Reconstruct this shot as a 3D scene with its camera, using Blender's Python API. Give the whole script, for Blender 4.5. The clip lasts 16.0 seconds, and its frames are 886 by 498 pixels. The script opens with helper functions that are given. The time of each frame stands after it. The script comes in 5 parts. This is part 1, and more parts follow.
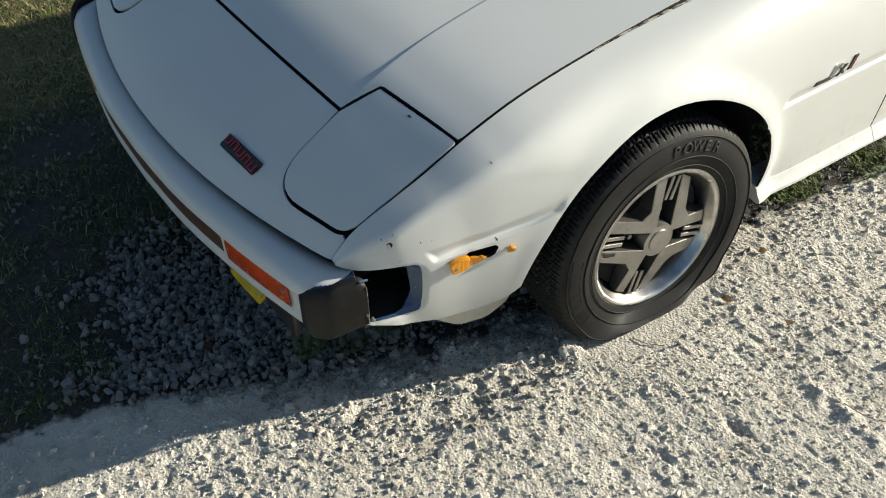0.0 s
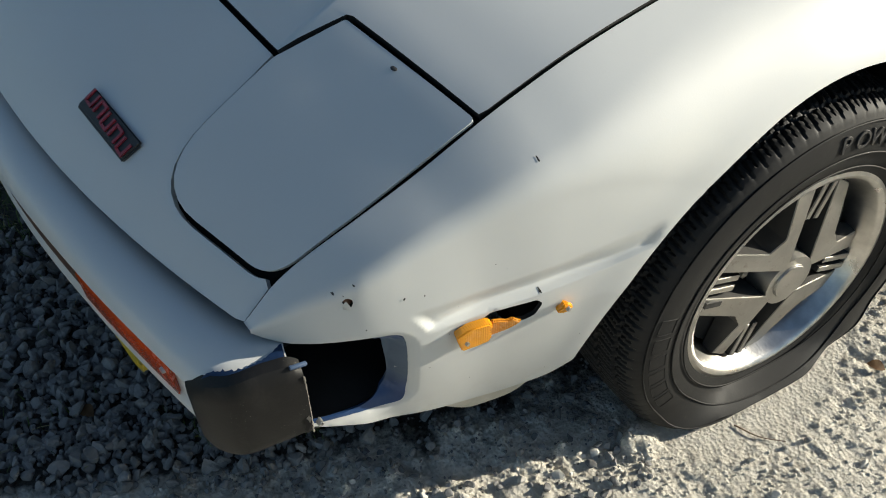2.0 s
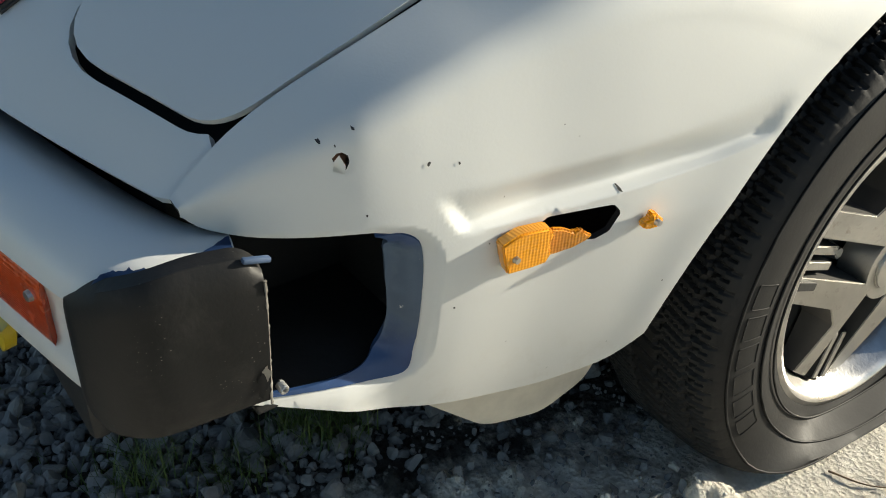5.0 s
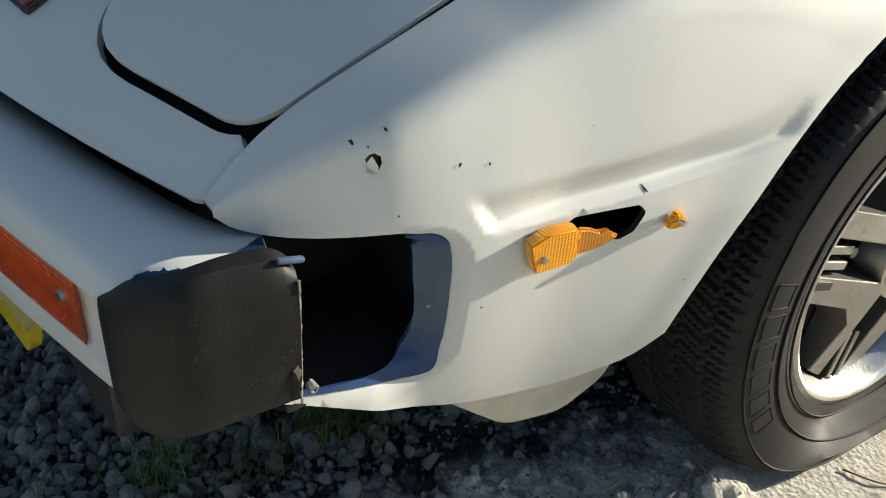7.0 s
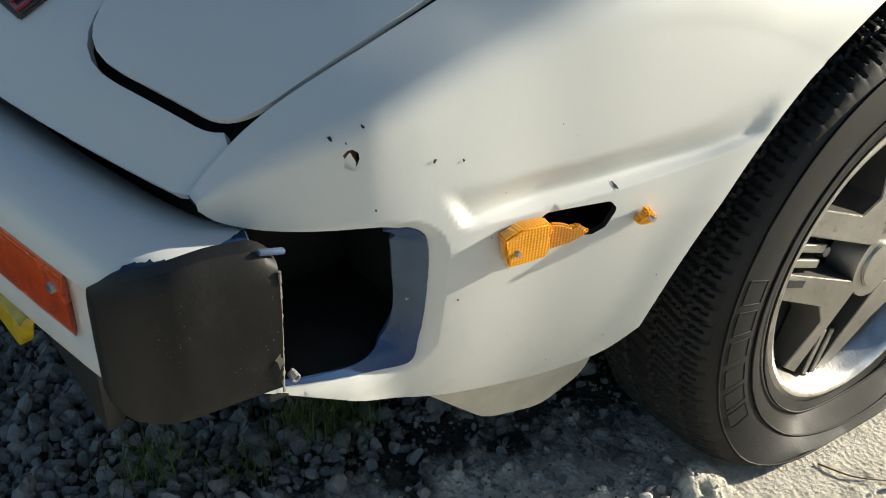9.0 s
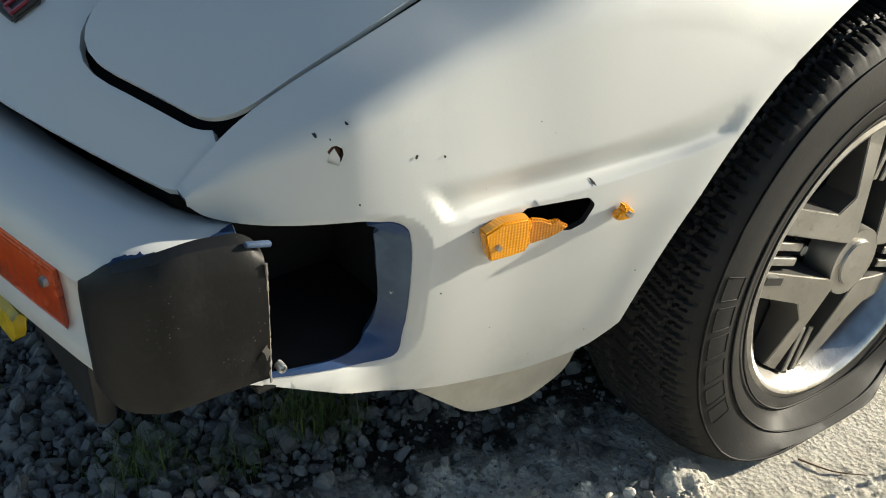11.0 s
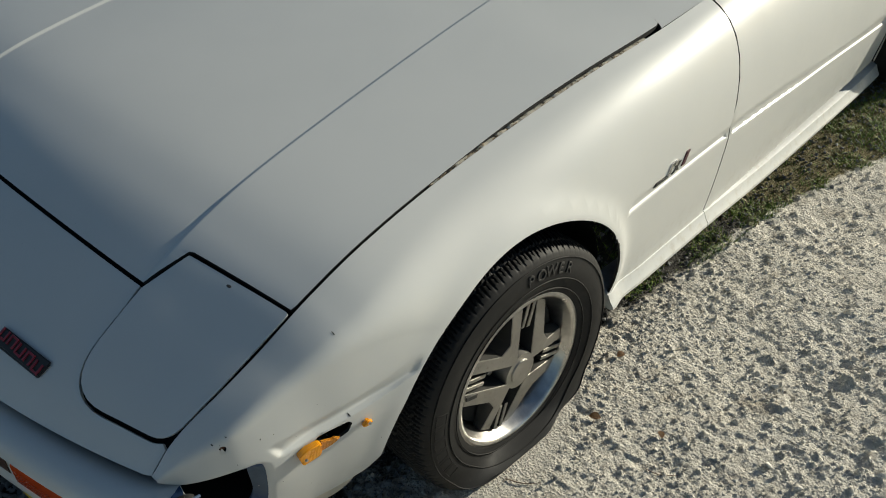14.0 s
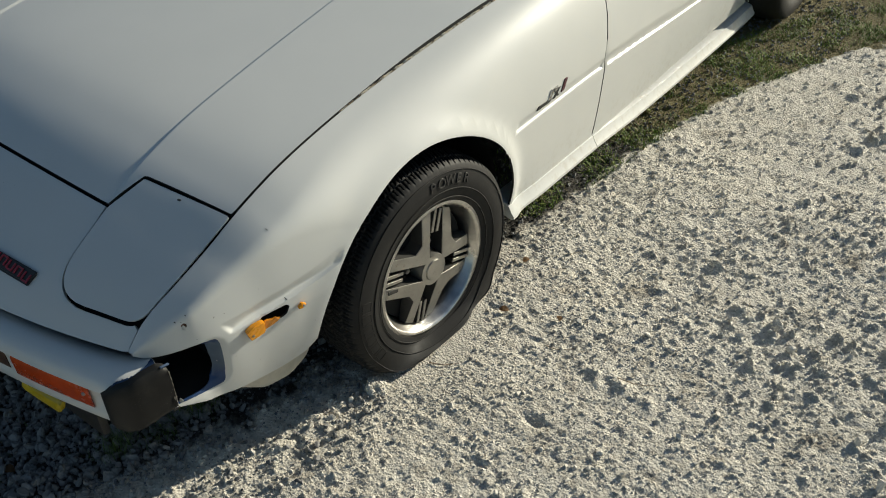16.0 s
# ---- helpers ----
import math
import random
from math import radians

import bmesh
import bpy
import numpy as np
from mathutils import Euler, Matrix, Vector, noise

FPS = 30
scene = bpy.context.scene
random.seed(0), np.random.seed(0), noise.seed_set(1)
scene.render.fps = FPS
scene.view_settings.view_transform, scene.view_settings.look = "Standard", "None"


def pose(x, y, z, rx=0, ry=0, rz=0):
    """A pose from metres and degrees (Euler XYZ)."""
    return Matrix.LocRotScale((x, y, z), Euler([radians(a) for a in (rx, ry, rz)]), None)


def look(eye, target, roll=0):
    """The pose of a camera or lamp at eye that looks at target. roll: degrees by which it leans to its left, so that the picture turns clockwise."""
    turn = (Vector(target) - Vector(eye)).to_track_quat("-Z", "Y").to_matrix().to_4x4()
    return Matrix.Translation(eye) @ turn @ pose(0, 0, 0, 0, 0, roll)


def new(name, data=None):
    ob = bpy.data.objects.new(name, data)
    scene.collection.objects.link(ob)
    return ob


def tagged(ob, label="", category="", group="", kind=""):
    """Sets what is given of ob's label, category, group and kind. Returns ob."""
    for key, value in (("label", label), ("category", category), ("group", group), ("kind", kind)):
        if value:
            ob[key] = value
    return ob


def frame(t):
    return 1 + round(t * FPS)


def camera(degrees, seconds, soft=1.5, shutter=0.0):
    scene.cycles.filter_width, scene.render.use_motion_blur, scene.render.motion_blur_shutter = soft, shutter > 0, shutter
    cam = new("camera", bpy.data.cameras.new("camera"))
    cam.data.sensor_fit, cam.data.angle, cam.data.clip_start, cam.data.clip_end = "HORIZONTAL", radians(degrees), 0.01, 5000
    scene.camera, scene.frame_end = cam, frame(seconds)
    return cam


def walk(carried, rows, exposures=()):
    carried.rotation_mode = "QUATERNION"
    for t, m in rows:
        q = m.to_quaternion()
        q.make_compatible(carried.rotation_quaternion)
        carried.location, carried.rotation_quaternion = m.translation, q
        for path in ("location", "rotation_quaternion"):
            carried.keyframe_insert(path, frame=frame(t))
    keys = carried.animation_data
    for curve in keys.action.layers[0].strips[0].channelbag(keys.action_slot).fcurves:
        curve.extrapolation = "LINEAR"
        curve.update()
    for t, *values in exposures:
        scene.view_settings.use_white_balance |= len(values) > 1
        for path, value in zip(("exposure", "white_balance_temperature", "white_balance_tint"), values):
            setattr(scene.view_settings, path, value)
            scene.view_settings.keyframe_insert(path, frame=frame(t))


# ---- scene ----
cam = camera(53.89, 16.0, soft=1.0)
# seconds, eye, target, roll
PATH = [
    (0, (1.703, -1.243, 1.541), (0.462, -0.403, 0.216), -3.4),
    (0.5, (1.586, -1.066, 1.472), (0.33, -0.244, 0.149), -2.6),
    (1, (1.428, -0.959, 1.42), (0.125, -0.236, 0.086), -3.2),
    (1.5, (1.266, -0.955, 1.342), (0.039, -0.21, -0.05), -3.6),
    (2, (1.203, -0.888, 1.141), (-0.002, -0.109, -0.252), -2.2),
    (2.5, (1.166, -0.87, 0.851), (-0.081, 0.027, -0.43), 2.4),
    (3, (1.117, -0.889, 0.759), (-0.176, 0.103, -0.399), 2.0),
    (3.5, (1.101, -0.9, 0.761), (-0.209, 0.123, -0.351), 2.1),
    (4, (1.092, -0.9, 0.752), (-0.224, 0.141, -0.337), 2.0),
    (6.5, (1.063, -0.924, 0.736), (-0.248, 0.147, -0.329), 2.0),
    (7, (1.063, -0.926, 0.742), (-0.245, 0.142, -0.331), 2.1),
    (7.5, (1.07, -0.923, 0.744), (-0.233, 0.152, -0.327), 2.3),
    (8, (1.083, -0.926, 0.744), (-0.223, 0.146, -0.326), 2.2),
    (8.5, (1.09, -0.929, 0.745), (-0.221, 0.146, -0.316), 2.1),
    (11, (1.116, -0.94, 0.744), (-0.198, 0.163, -0.284), 2.2),
    (11.5, (1.141, -0.937, 0.758), (-0.17, 0.169, -0.27), 2.3),
    (12, (1.149, -0.934, 0.828), (-0.162, 0.167, -0.206), 2.2),
    (12.5, (1.18, -0.975, 1.062), (-0.148, 0.021, -0.054), -6.1),
    (12.8, (1.233, -0.951, 1.245), (-0.082, 0.04, 0.109), -6.8),
    (13, (1.27, -0.956, 1.35), (0.0, 0.082, 0.206), -6.3),
    (13.5, (1.413, -0.991, 1.496), (0.196, 0.064, 0.311), -3.4),
    (14, (1.461, -1.074, 1.547), (0.437, 0.117, 0.309), -0.6),
    (14.5, (1.453, -1.204, 1.582), (0.646, 0.091, 0.289), -2.2),
    (15, (1.586, -1.249, 1.607), (0.796, 0.044, 0.301), -2.1),
    (15.5, (1.729, -1.296, 1.616), (0.835, -0.047, 0.334), -2.3),
    (16, (1.78, -1.296, 1.629), (0.833, -0.07, 0.365), -3.0),
]
walk(cam, [(t, look(eye, target, roll)) for t, eye, target, roll in PATH],
     exposures=[(0.0, 0.95, 6550, 5), (2.0, 0.98, 6550, 5), (3.0, 1.27, 6800, 5), (12.0, 1.24, 6800, 5), (12.8, 0.7, 6550, 4), (13.1, 0.48, 6550, 4), (14.0, 0.36, 6600, 3), (15.0, 0.50, 6650, 3), (16.0, 0.50, 6650, 3)])
# ---------------------------------------------------------------- world, sun, exposure
SUN = Vector((1.19, 2.86, 1.06)).normalized()
world = bpy.data.worlds.new("sky")
scene.world = world
world.use_nodes = True
wn = world.node_tree.nodes
sky = wn.new("ShaderNodeTexSky")
sky.sky_type, sky.sun_disc = "NISHITA", False
sky.ozone_density, sky.dust_density = 2.0, 0.8
sky.sun_elevation = math.asin(SUN.z)
sky.sun_rotation = math.atan2(SUN.x, SUN.y)
world.node_tree.links.new(sky.outputs[0], wn["Background"].inputs[0])
wn["Background"].inputs[1].default_value = 0.056
sun = new("sun", bpy.data.lights.new("sun", "SUN"))
sun.data.energy, sun.data.angle, sun.data.color = 4.25, radians(0.55), (1.0, 0.92, 0.80)
sun.matrix_world = look(SUN * 30, (0, 0, 0))


# ---------------------------------------------------------------- materials
class Mat:
    """A small node graph round one Principled shader."""

    def __init__(self, name, color=(0.8, 0.8, 0.8), rough=0.5, metal=0.0, **sockets):
        self.m = bpy.data.materials.new(name)
        self.m.use_nodes = True
        self.t = self.m.node_tree
        self.b = self.t.nodes["Principled BSDF"]
        self.b.inputs["Base Color"].default_value = (*color, 1)
        self.b.inputs["Roughness"].default_value = rough
        self.b.inputs["Metallic"].default_value = metal
        for k, v in sockets.items():
            self.b.inputs[k.replace("_", " ")].default_value = v

    def node(self, kind, **props):
        n = self.t.nodes.new(kind)
        for k, v in props.items():
            setattr(n, k, v)
        return n

    def link(self, a, b):
        self.t.links.new(a, b)

    def coord(self, which="Object"):
        return self.node("ShaderNodeTexCoord").outputs[which]

    def noise(self, scale, detail=4.0, rough=0.55, coord=None, distort=0.0):
        n = self.node("ShaderNodeTexNoise")
        n.inputs["Scale"].default_value, n.inputs["Detail"].default_value = scale, detail
        n.inputs["Roughness"].default_value, n.inputs["Distortion"].default_value = rough, distort
        self.link(coord or self.coord(), n.inputs["Vector"])
        return n.outputs["Fac"]

    def voronoi(self, scale, feature="F1", coord=None, out="Distance"):
        n = self.node("ShaderNodeTexVoronoi", feature=feature)
        n.inputs["Scale"].default_value = scale
        self.link(coord or self.coord(), n.inputs["Vector"])
        return n.outputs[out]

    def ramp(self, fac, stops):
        n = self.node("ShaderNodeValToRGB")
        e = n.color_ramp.elements
        while len(e) < len(stops):
            e.new(0.5)
        for x, (p, c) in zip(e, stops):
            x.position = p
            x.color = (*c, 1) if len(c) == 3 else c
        self.link(fac, n.inputs[0])
        return n.outputs[0]

    def mix(self, fac, a, b, blend="MIX"):
        n = self.node("ShaderNodeMix", data_type="RGBA", blend_type=blend)
        for sock, v in ((n.inputs[0], fac), (n.inputs[6], a), (n.inputs[7], b)):
            if isinstance(v, bpy.types.NodeSocket):
                self.link(v, sock)
            else:
                sock.default_value = v if isinstance(v, (int, float)) else (*v, 1)
        return n.outputs[2]

    def math(self, op, a, b=0.0, clamp=False):
        n = self.node("ShaderNodeMath", operation=op, use_clamp=clamp)
        for sock, v in zip(n.inputs, (a, b)):
            if isinstance(v, bpy.types.NodeSocket):
                self.link(v, sock)
            else:
                sock.default_value = v
        return n.outputs[0]

    def attr(self, name):
        return self.node("ShaderNodeAttribute", attribute_name=name).outputs["Fac"]

    def random(self):
        return self.node("ShaderNodeObjectInfo").outputs["Random"]

    def island(self):
        return self.node("ShaderNodeNewGeometry").outputs["Random Per Island"]

    def color(self, out):
        self.link(out, self.b.inputs["Base Color"])
        return self

    def rough(self, out, lo, hi):
        self.link(self.ramp(out, [(0, (lo,) * 3), (1, (hi,) * 3)]), self.b.inputs["Roughness"])
        return self

    def bump(self, out, strength=0.3, dist=0.01):
        n = self.node("ShaderNodeBump")
        n.inputs["Strength"].default_value, n.inputs["Distance"].default_value = strength, dist
        self.link(out, n.inputs["Height"])
        if self.b.inputs["Normal"].is_linked:
            self.link(self.b.inputs["Normal"].links[0].from_socket, n.inputs["Normal"])
        self.link(n.outputs[0], self.b.inputs["Normal"])
        return self


def white_paint():
    k = Mat("white_car_paint", rough=0.42, Coat_Weight=0.25, Coat_Roughness=0.22)
    big, fine = k.noise(2.2, 3), k.noise(60, 5)
    base = k.mix(k.ramp(big, [(0.35, (0, 0, 0)), (0.7, (1, 1, 1))]), (0.63, 0.635, 0.615), (0.585, 0.595, 0.58))
    z = k.node("ShaderNodeSeparateXYZ")
    k.link(k.coord(), z.inputs[0])
    # road film and speckle on the lower body
    low = k.ramp(z.outputs[2], [(0.22, (1, 1, 1)), (0.34, (0, 0, 0))])
    spots = k.ramp(k.noise(38, 6, 0.7), [(0.5, (0, 0, 0)), (0.66, (1, 1, 1))])
    film = k.math("MULTIPLY", k.math("MULTIPLY", low, spots), 0.36)
    base = k.mix(film, base, (0.42, 0.38, 0.30))
    chips = k.ramp(k.voronoi(34), [(0.0, (1, 1, 1)), (0.035, (0, 0, 0))])
    keep = k.ramp(k.noise(5.5, 2), [(0.60, (0, 0, 0)), (0.66, (1, 1, 1))])
    base = k.mix(k.math("MULTIPLY", k.math("MULTIPLY", chips, keep), 0.75), base, (0.12, 0.12, 0.12))
    k.color(base).rough(fine, 0.36, 0.5).bump(k.noise(420, 2), 0.03, 0.002)
    return k.m


def plain(name, color, rough=0.5, metal=0.0, vary=0.25, scale=25.0, bump=0.15, depth=0.002, **s):
    k = Mat(name, color, rough, metal, **s)
    dark = tuple(c * (1 - vary) for c in color)
    light = tuple(min(1.0, c * (1 + vary)) for c in color)
    n = k.mix(0.5, k.noise(scale, 5), k.noise(scale * 0.13, 2))
    k.color(k.ramp(n, [(0.36, dark), (0.64, light)]))
    k.rough(k.noise(scale * 0.6, 4), max(0.03, rough - 0.09), min(1.0, rough + 0.09))
    if bump:
        k.bump(k.noise(scale * 6, 3), bump, depth)
    return k.m


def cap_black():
    k = Mat("weathered_black_plastic", rough=0.6, Specular_IOR_Level=0.26)
    n = k.noise(9, 5)
    base = k.ramp(n, [(0.3, (0.006, 0.006, 0.0062)), (0.7, (0.013, 0.013, 0.0132))])
    # chalky bloom, pale grit and a few deep pits
    bloom = k.ramp(k.noise(24, 7, 0.7, distort=0.6), [(0.52, (0, 0, 0)), (0.72, (1, 1, 1))])
    base = k.mix(k.math("MULTIPLY", bloom, 0.30), base, (0.045, 0.042, 0.038))
    specks = k.ramp(k.voronoi(260), [(0.0, (1, 1, 1)), (0.13, (0, 0, 0))])
    where = k.ramp(k.noise(15, 3), [(0.5, (0, 0, 0)), (0.62, (1, 1, 1))])
    base = k.mix(k.math("MULTIPLY", specks, where), base, (0.42, 0.39, 0.33))
    pits = k.ramp(k.voronoi(42), [(0.0, (1, 1, 1)), (0.045, (0, 0, 0))])
    base = k.mix(pits, base, (0.001, 0.001, 0.001))
    k.color(base).rough(n, 0.46, 0.66).bump(k.noise(300, 3), 0.14, 0.001).bump(k.noise(26, 5), 0.10, 0.004)
    return k.m


def orange_lens(name, color):
    k = Mat(name, color, 0.2, IOR=1.49, Coat_Weight=0.4, Coat_Roughness=0.12)
    k.color(k.ramp(k.noise(22, 4), [(0.3, tuple(c * 0.72 for c in color)), (0.7, color)]))
    x = k.node("ShaderNodeSeparateXYZ")
    k.link(k.coord(), x.inputs[0])
    ribs = k.math("ADD", k.math("SINE", k.math("MULTIPLY", x.outputs[1], 2400.0)), k.math("SINE", k.math("MULTIPLY", x.outputs[2], 2400.0)))
    k.bump(ribs, 0.22, 0.0008)
    k.rough(k.noise(40, 3), 0.15, 0.35)
    return k.m


def rubber():
    k = Mat("tyre_rubber", rough=0.62, Specular_IOR_Level=0.28)
    base = k.ramp(k.noise(7, 5), [(0.3, (0.010, 0.010, 0.010)), (0.72, (0.021, 0.0205, 0.02))])
    dust = k.ramp(k.noise(55, 5, 0.7), [(0.62, (0, 0, 0)), (0.8, (1, 1, 1))])
    base = k.mix(k.math("MULTIPLY", dust, 0.22), base, (0.16, 0.145, 0.12))
    k.color(base).rough(k.noise(30, 4), 0.5, 0.75).bump(k.noise(260, 3), 0.2, 0.001)
    return k.m


def alloy():
    k = Mat("dull_aluminium", rough=0.34, metal=1.0)
    base = k.ramp(k.noise(18, 5), [(0.3, (0.36, 0.35, 0.325)), (0.72, (0.50, 0.485, 0.455))])
    dirt = k.ramp(k.noise(70, 6, 0.75), [(0.56, (0, 0, 0)), (0.72, (1, 1, 1))])
    base = k.mix(k.math("MULTIPLY", dirt, 0.5), base, (0.16, 0.13, 0.10))
    k.color(base).rough(k.noise(45, 5), 0.32, 0.56).bump(k.noise(180, 3), 0.08, 0.001)
    return k.m


def limestone():
    """The ground sheet: pale crushed lime rock, dark soil and thin grass, told apart by painted zones."""
    k = Mat("crushed_lime_rock", rough=0.9)
    c = k.coord()
    g1, g2, g3 = k.noise(3.2, 6), k.noise(42, 8, 0.7), k.noise(170, 4, 0.7)
    rock = k.ramp(g2, [(0.28, (0.50, 0.455, 0.385)), (0.46, (0.86, 0.805, 0.695)), (0.75, (0.93, 0.88, 0.78))])
    rock = k.mix(k.ramp(g1, [(0.40, (0, 0, 0)), (0.7, (0.4, 0.4, 0.4))]), rock, (0.66, 0.60, 0.49))
    rock = k.mix(k.ramp(k.noise(7.5, 6, 0.65), [(0.565, (0, 0, 0)), (0.69, (0.65, 0.65, 0.65))]), rock, (0.36, 0.30, 0.22))
    grit = k.ramp(k.voronoi(95, coord=c), [(0.0, (1, 1, 1)), (0.5, (0.6, 0.6, 0.6))])
    rock = k.mix(0.2, rock, grit, "MULTIPLY")
    soil_and_shade = k.ramp(g2, [(0.3, (0.028, 0.025, 0.020)), (0.7, (0.085, 0.078, 0.064))])
    straw = k.ramp(k.noise(90, 6, 0.7), [(0.3, (0.05, 0.05, 0.014)), (0.5, (0.15, 0.125, 0.045)), (0.72, (0.32, 0.25, 0.115))])
    edge = k.math("ADD", k.attr("soil_and_shade"), k.math("MULTIPLY", k.math("SUBTRACT", k.noise(13, 6, 0.65), 0.5), 0.9))
    base = k.mix(k.ramp(edge, [(0.42, (0, 0, 0)), (0.58, (1, 1, 1))]), rock, soil_and_shade)
    edge = k.math("ADD", k.attr("lawn"), k.math("MULTIPLY", k.math("SUBTRACT", k.noise(9, 6, 0.65), 0.5), 0.8))
    base = k.mix(k.ramp(edge, [(0.42, (0, 0, 0)), (0.6, (1, 1, 1))]), base, straw)
    k.color(base)
    k.bump(k.noise(80, 9, 0.8), 0.7, 0.012).bump(k.voronoi(150, coord=c), 0.8, 0.006).bump(k.noise(420, 4, 0.75), 0.8, 0.003)
    return k.m


def stone_mat(name, dark, light):
    k = Mat(name, rough=0.88)
    base = k.ramp(k.island(), [(0, dark), (1, light)])
    base = k.mix(0.5, base, k.ramp(k.noise(65, 6, 0.7), [(0.3, dark), (0.75, light)]))
    k.color(base).bump(k.noise(140, 6, 0.7), 0.5, 0.004)
    return k.m


def blade_mat(name, dark, light):
    k = Mat(name, rough=0.6)
    k.color(k.ramp(k.island(), [(0, dark), (1, light)]))
    k.b.inputs["Subsurface Weight"].default_value = 0.0
    return k.m


def blue_mask():
    """Old blue paint, worn to grey-blue higher up."""
    k = Mat("blue_old_paint", rough=0.5)
    deep = k.ramp(k.noise(30, 5), [(0.3, (0.010, 0.036, 0.110)), (0.7, (0.022, 0.062, 0.170))])
    worn = k.ramp(k.noise(24, 5), [(0.3, (0.042, 0.076, 0.125)), (0.7, (0.068, 0.112, 0.172))])
    z = k.node("ShaderNodeSeparateXYZ")
    k.link(k.coord(), z.inputs[0])
    high = k.math("ADD", z.outputs[2], k.math("MULTIPLY", k.math("SUBTRACT", k.noise(40, 4), 0.5), 0.04))
    base = k.mix(k.ramp(high, [(0.345, (0, 0, 0)), (0.37, (1, 1, 1)), (0.435, (1, 1, 1)), (0.445, (0, 0, 0))]), deep, worn)
    flakes = k.ramp(k.noise(130, 5, 0.7), [(0.68, (0, 0, 0)), (0.74, (1, 1, 1))])
    k.color(k.mix(flakes, base, (0.60, 0.60, 0.58))).bump(k.noise(200, 3), 0.15, 0.001)
    return k.m


def glass():
    k = Mat("window_glass", (0.85, 0.9, 0.88), 0.02, IOR=1.45, Transmission_Weight=1.0)
    return k.m


WHITE, BLUE, CAP = white_paint(), blue_mask(), cap_black()
RUBBER, ALLOY, GROUND, GLASS = rubber(), alloy(), limestone(), glass()
AMBER = orange_lens("amber_lens", (1.0, 0.40, 0.012))
AMBER_TORN = orange_lens("torn_amber_lens", (0.62, 0.24, 0.015))
RED_ORANGE = orange_lens("red_orange_lens", (0.62, 0.075, 0.012))
# near-black for underside parts, and for shade painted into gaps and openings
BLACK = plain("underside_shade_black", (0.008, 0.008, 0.008), 0.85, vary=0.4)
# panel edges coloured near-black to stand in for shade in the gaps
FLANGE = plain("gap_shade_flange", (0.02, 0.02, 0.02), 0.8)
TRIM = plain("black_trim", (0.02, 0.02, 0.02), 0.5)
BROWN = plain("rusty_brown_strip", (0.075, 0.035, 0.022), 0.6, vary=0.5, scale=30)
YELLOW = plain("yellow_enamel", (0.50, 0.37, 0.018), 0.35, vary=0.2)
STEEL = plain("worn_steel", (0.5, 0.49, 0.47), 0.35, 1.0)
CREAM = plain("dusty_cream_paint", (0.56, 0.52, 0.43), 0.6, vary=0.18, scale=30)
MAROON = plain("maroon_enamel", (0.075, 0.012, 0.02), 0.4, vary=0.3)
RED = plain("dull_red", (0.24, 0.022, 0.035), 0.4, vary=0.3)
SILVER_BLUE = plain("pale_blue_plastic", (0.04, 0.07, 0.13), 0.55)
SCUFF = plain("scuffed_pale_plastic", (0.22, 0.205, 0.18), 0.7, vary=0.4, scale=60)
SILVER = plain("silver_trim", (0.6, 0.6, 0.6), 0.25, 1.0)
INTERIOR = plain("dark_cloth", (0.03, 0.028, 0.026), 0.9)
RUST = plain("bare_rusty_edge", (0.20, 0.10, 0.06), 0.8, vary=0.5)
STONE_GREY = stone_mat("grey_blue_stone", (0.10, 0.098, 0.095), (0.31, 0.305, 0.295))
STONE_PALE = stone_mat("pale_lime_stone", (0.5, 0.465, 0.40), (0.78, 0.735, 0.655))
# one grass, light put into its colour: dark for shaded tufts, lighter for sunlit
GRASS = blade_mat("green_grass_blade", (0.03, 0.06, 0.012), (0.13, 0.18, 0.035))
GRASS_SUN = blade_mat("sun_lightened_grass", (0.06, 0.13, 0.018), (0.28, 0.36, 0.065))
DRY = blade_mat("dry_grass_blade", (0.12, 0.10, 0.035), (0.38, 0.32, 0.16))


def seal_mat():
    k = Mat("crumbled_white_seal", rough=0.8)
    k.color(k.ramp(k.noise(75, 5, 0.7), [(0.41, (0.010, 0.010, 0.009)), (0.47, (0.30, 0.22, 0.13)), (0.52, (0.55, 0.50, 0.40))]))
    k.bump(k.noise(120, 4), 0.6, 0.004)
    return k.m


SEAL = seal_mat()


# ---------------------------------------------------------------- mesh helpers
def finish(me, material, sharp=32):
    for m in material if isinstance(material, (list, tuple)) else (material,):
        me.materials.append(m)
    me.polygons.foreach_set("use_smooth", [True] * len(me.polygons))
    if sharp:
        me.set_sharp_from_angle(angle=radians(sharp))


def part(name, bm, material, parent=None, label="", sharp=32):
    """Links a bmesh as one mesh object under a thing or a part."""
    me = bpy.data.meshes.new(name)
    bm.to_mesh(me)
    bm.free()
    finish(me, material, sharp)
    ob = new(name, me)
    ob.parent = parent
    return tagged(ob, label)


def empty(name, m=Matrix(), parent=None, **tags):
    ob = new(name)
    ob.matrix_world = m
    ob.parent = parent
    return tagged(ob, **tags)


def box(bm, lo, hi, bevel=0.0, m=Matrix()):
    geo = bmesh.ops.create_cube(bm, size=1.0)["verts"]
    size, mid = Vector(hi) - Vector(lo), (Vector(hi) + Vector(lo)) / 2
    bmesh.ops.transform(bm, matrix=m @ Matrix.Translation(mid) @ Matrix.Diagonal((*size, 1)), verts=geo)
    if bevel:
        edges = list({e for v in geo for e in v.link_edges})
        bmesh.ops.bevel(bm, geom=edges, offset=bevel, segments=2, affect="EDGES", profile=0.5)
    return bm


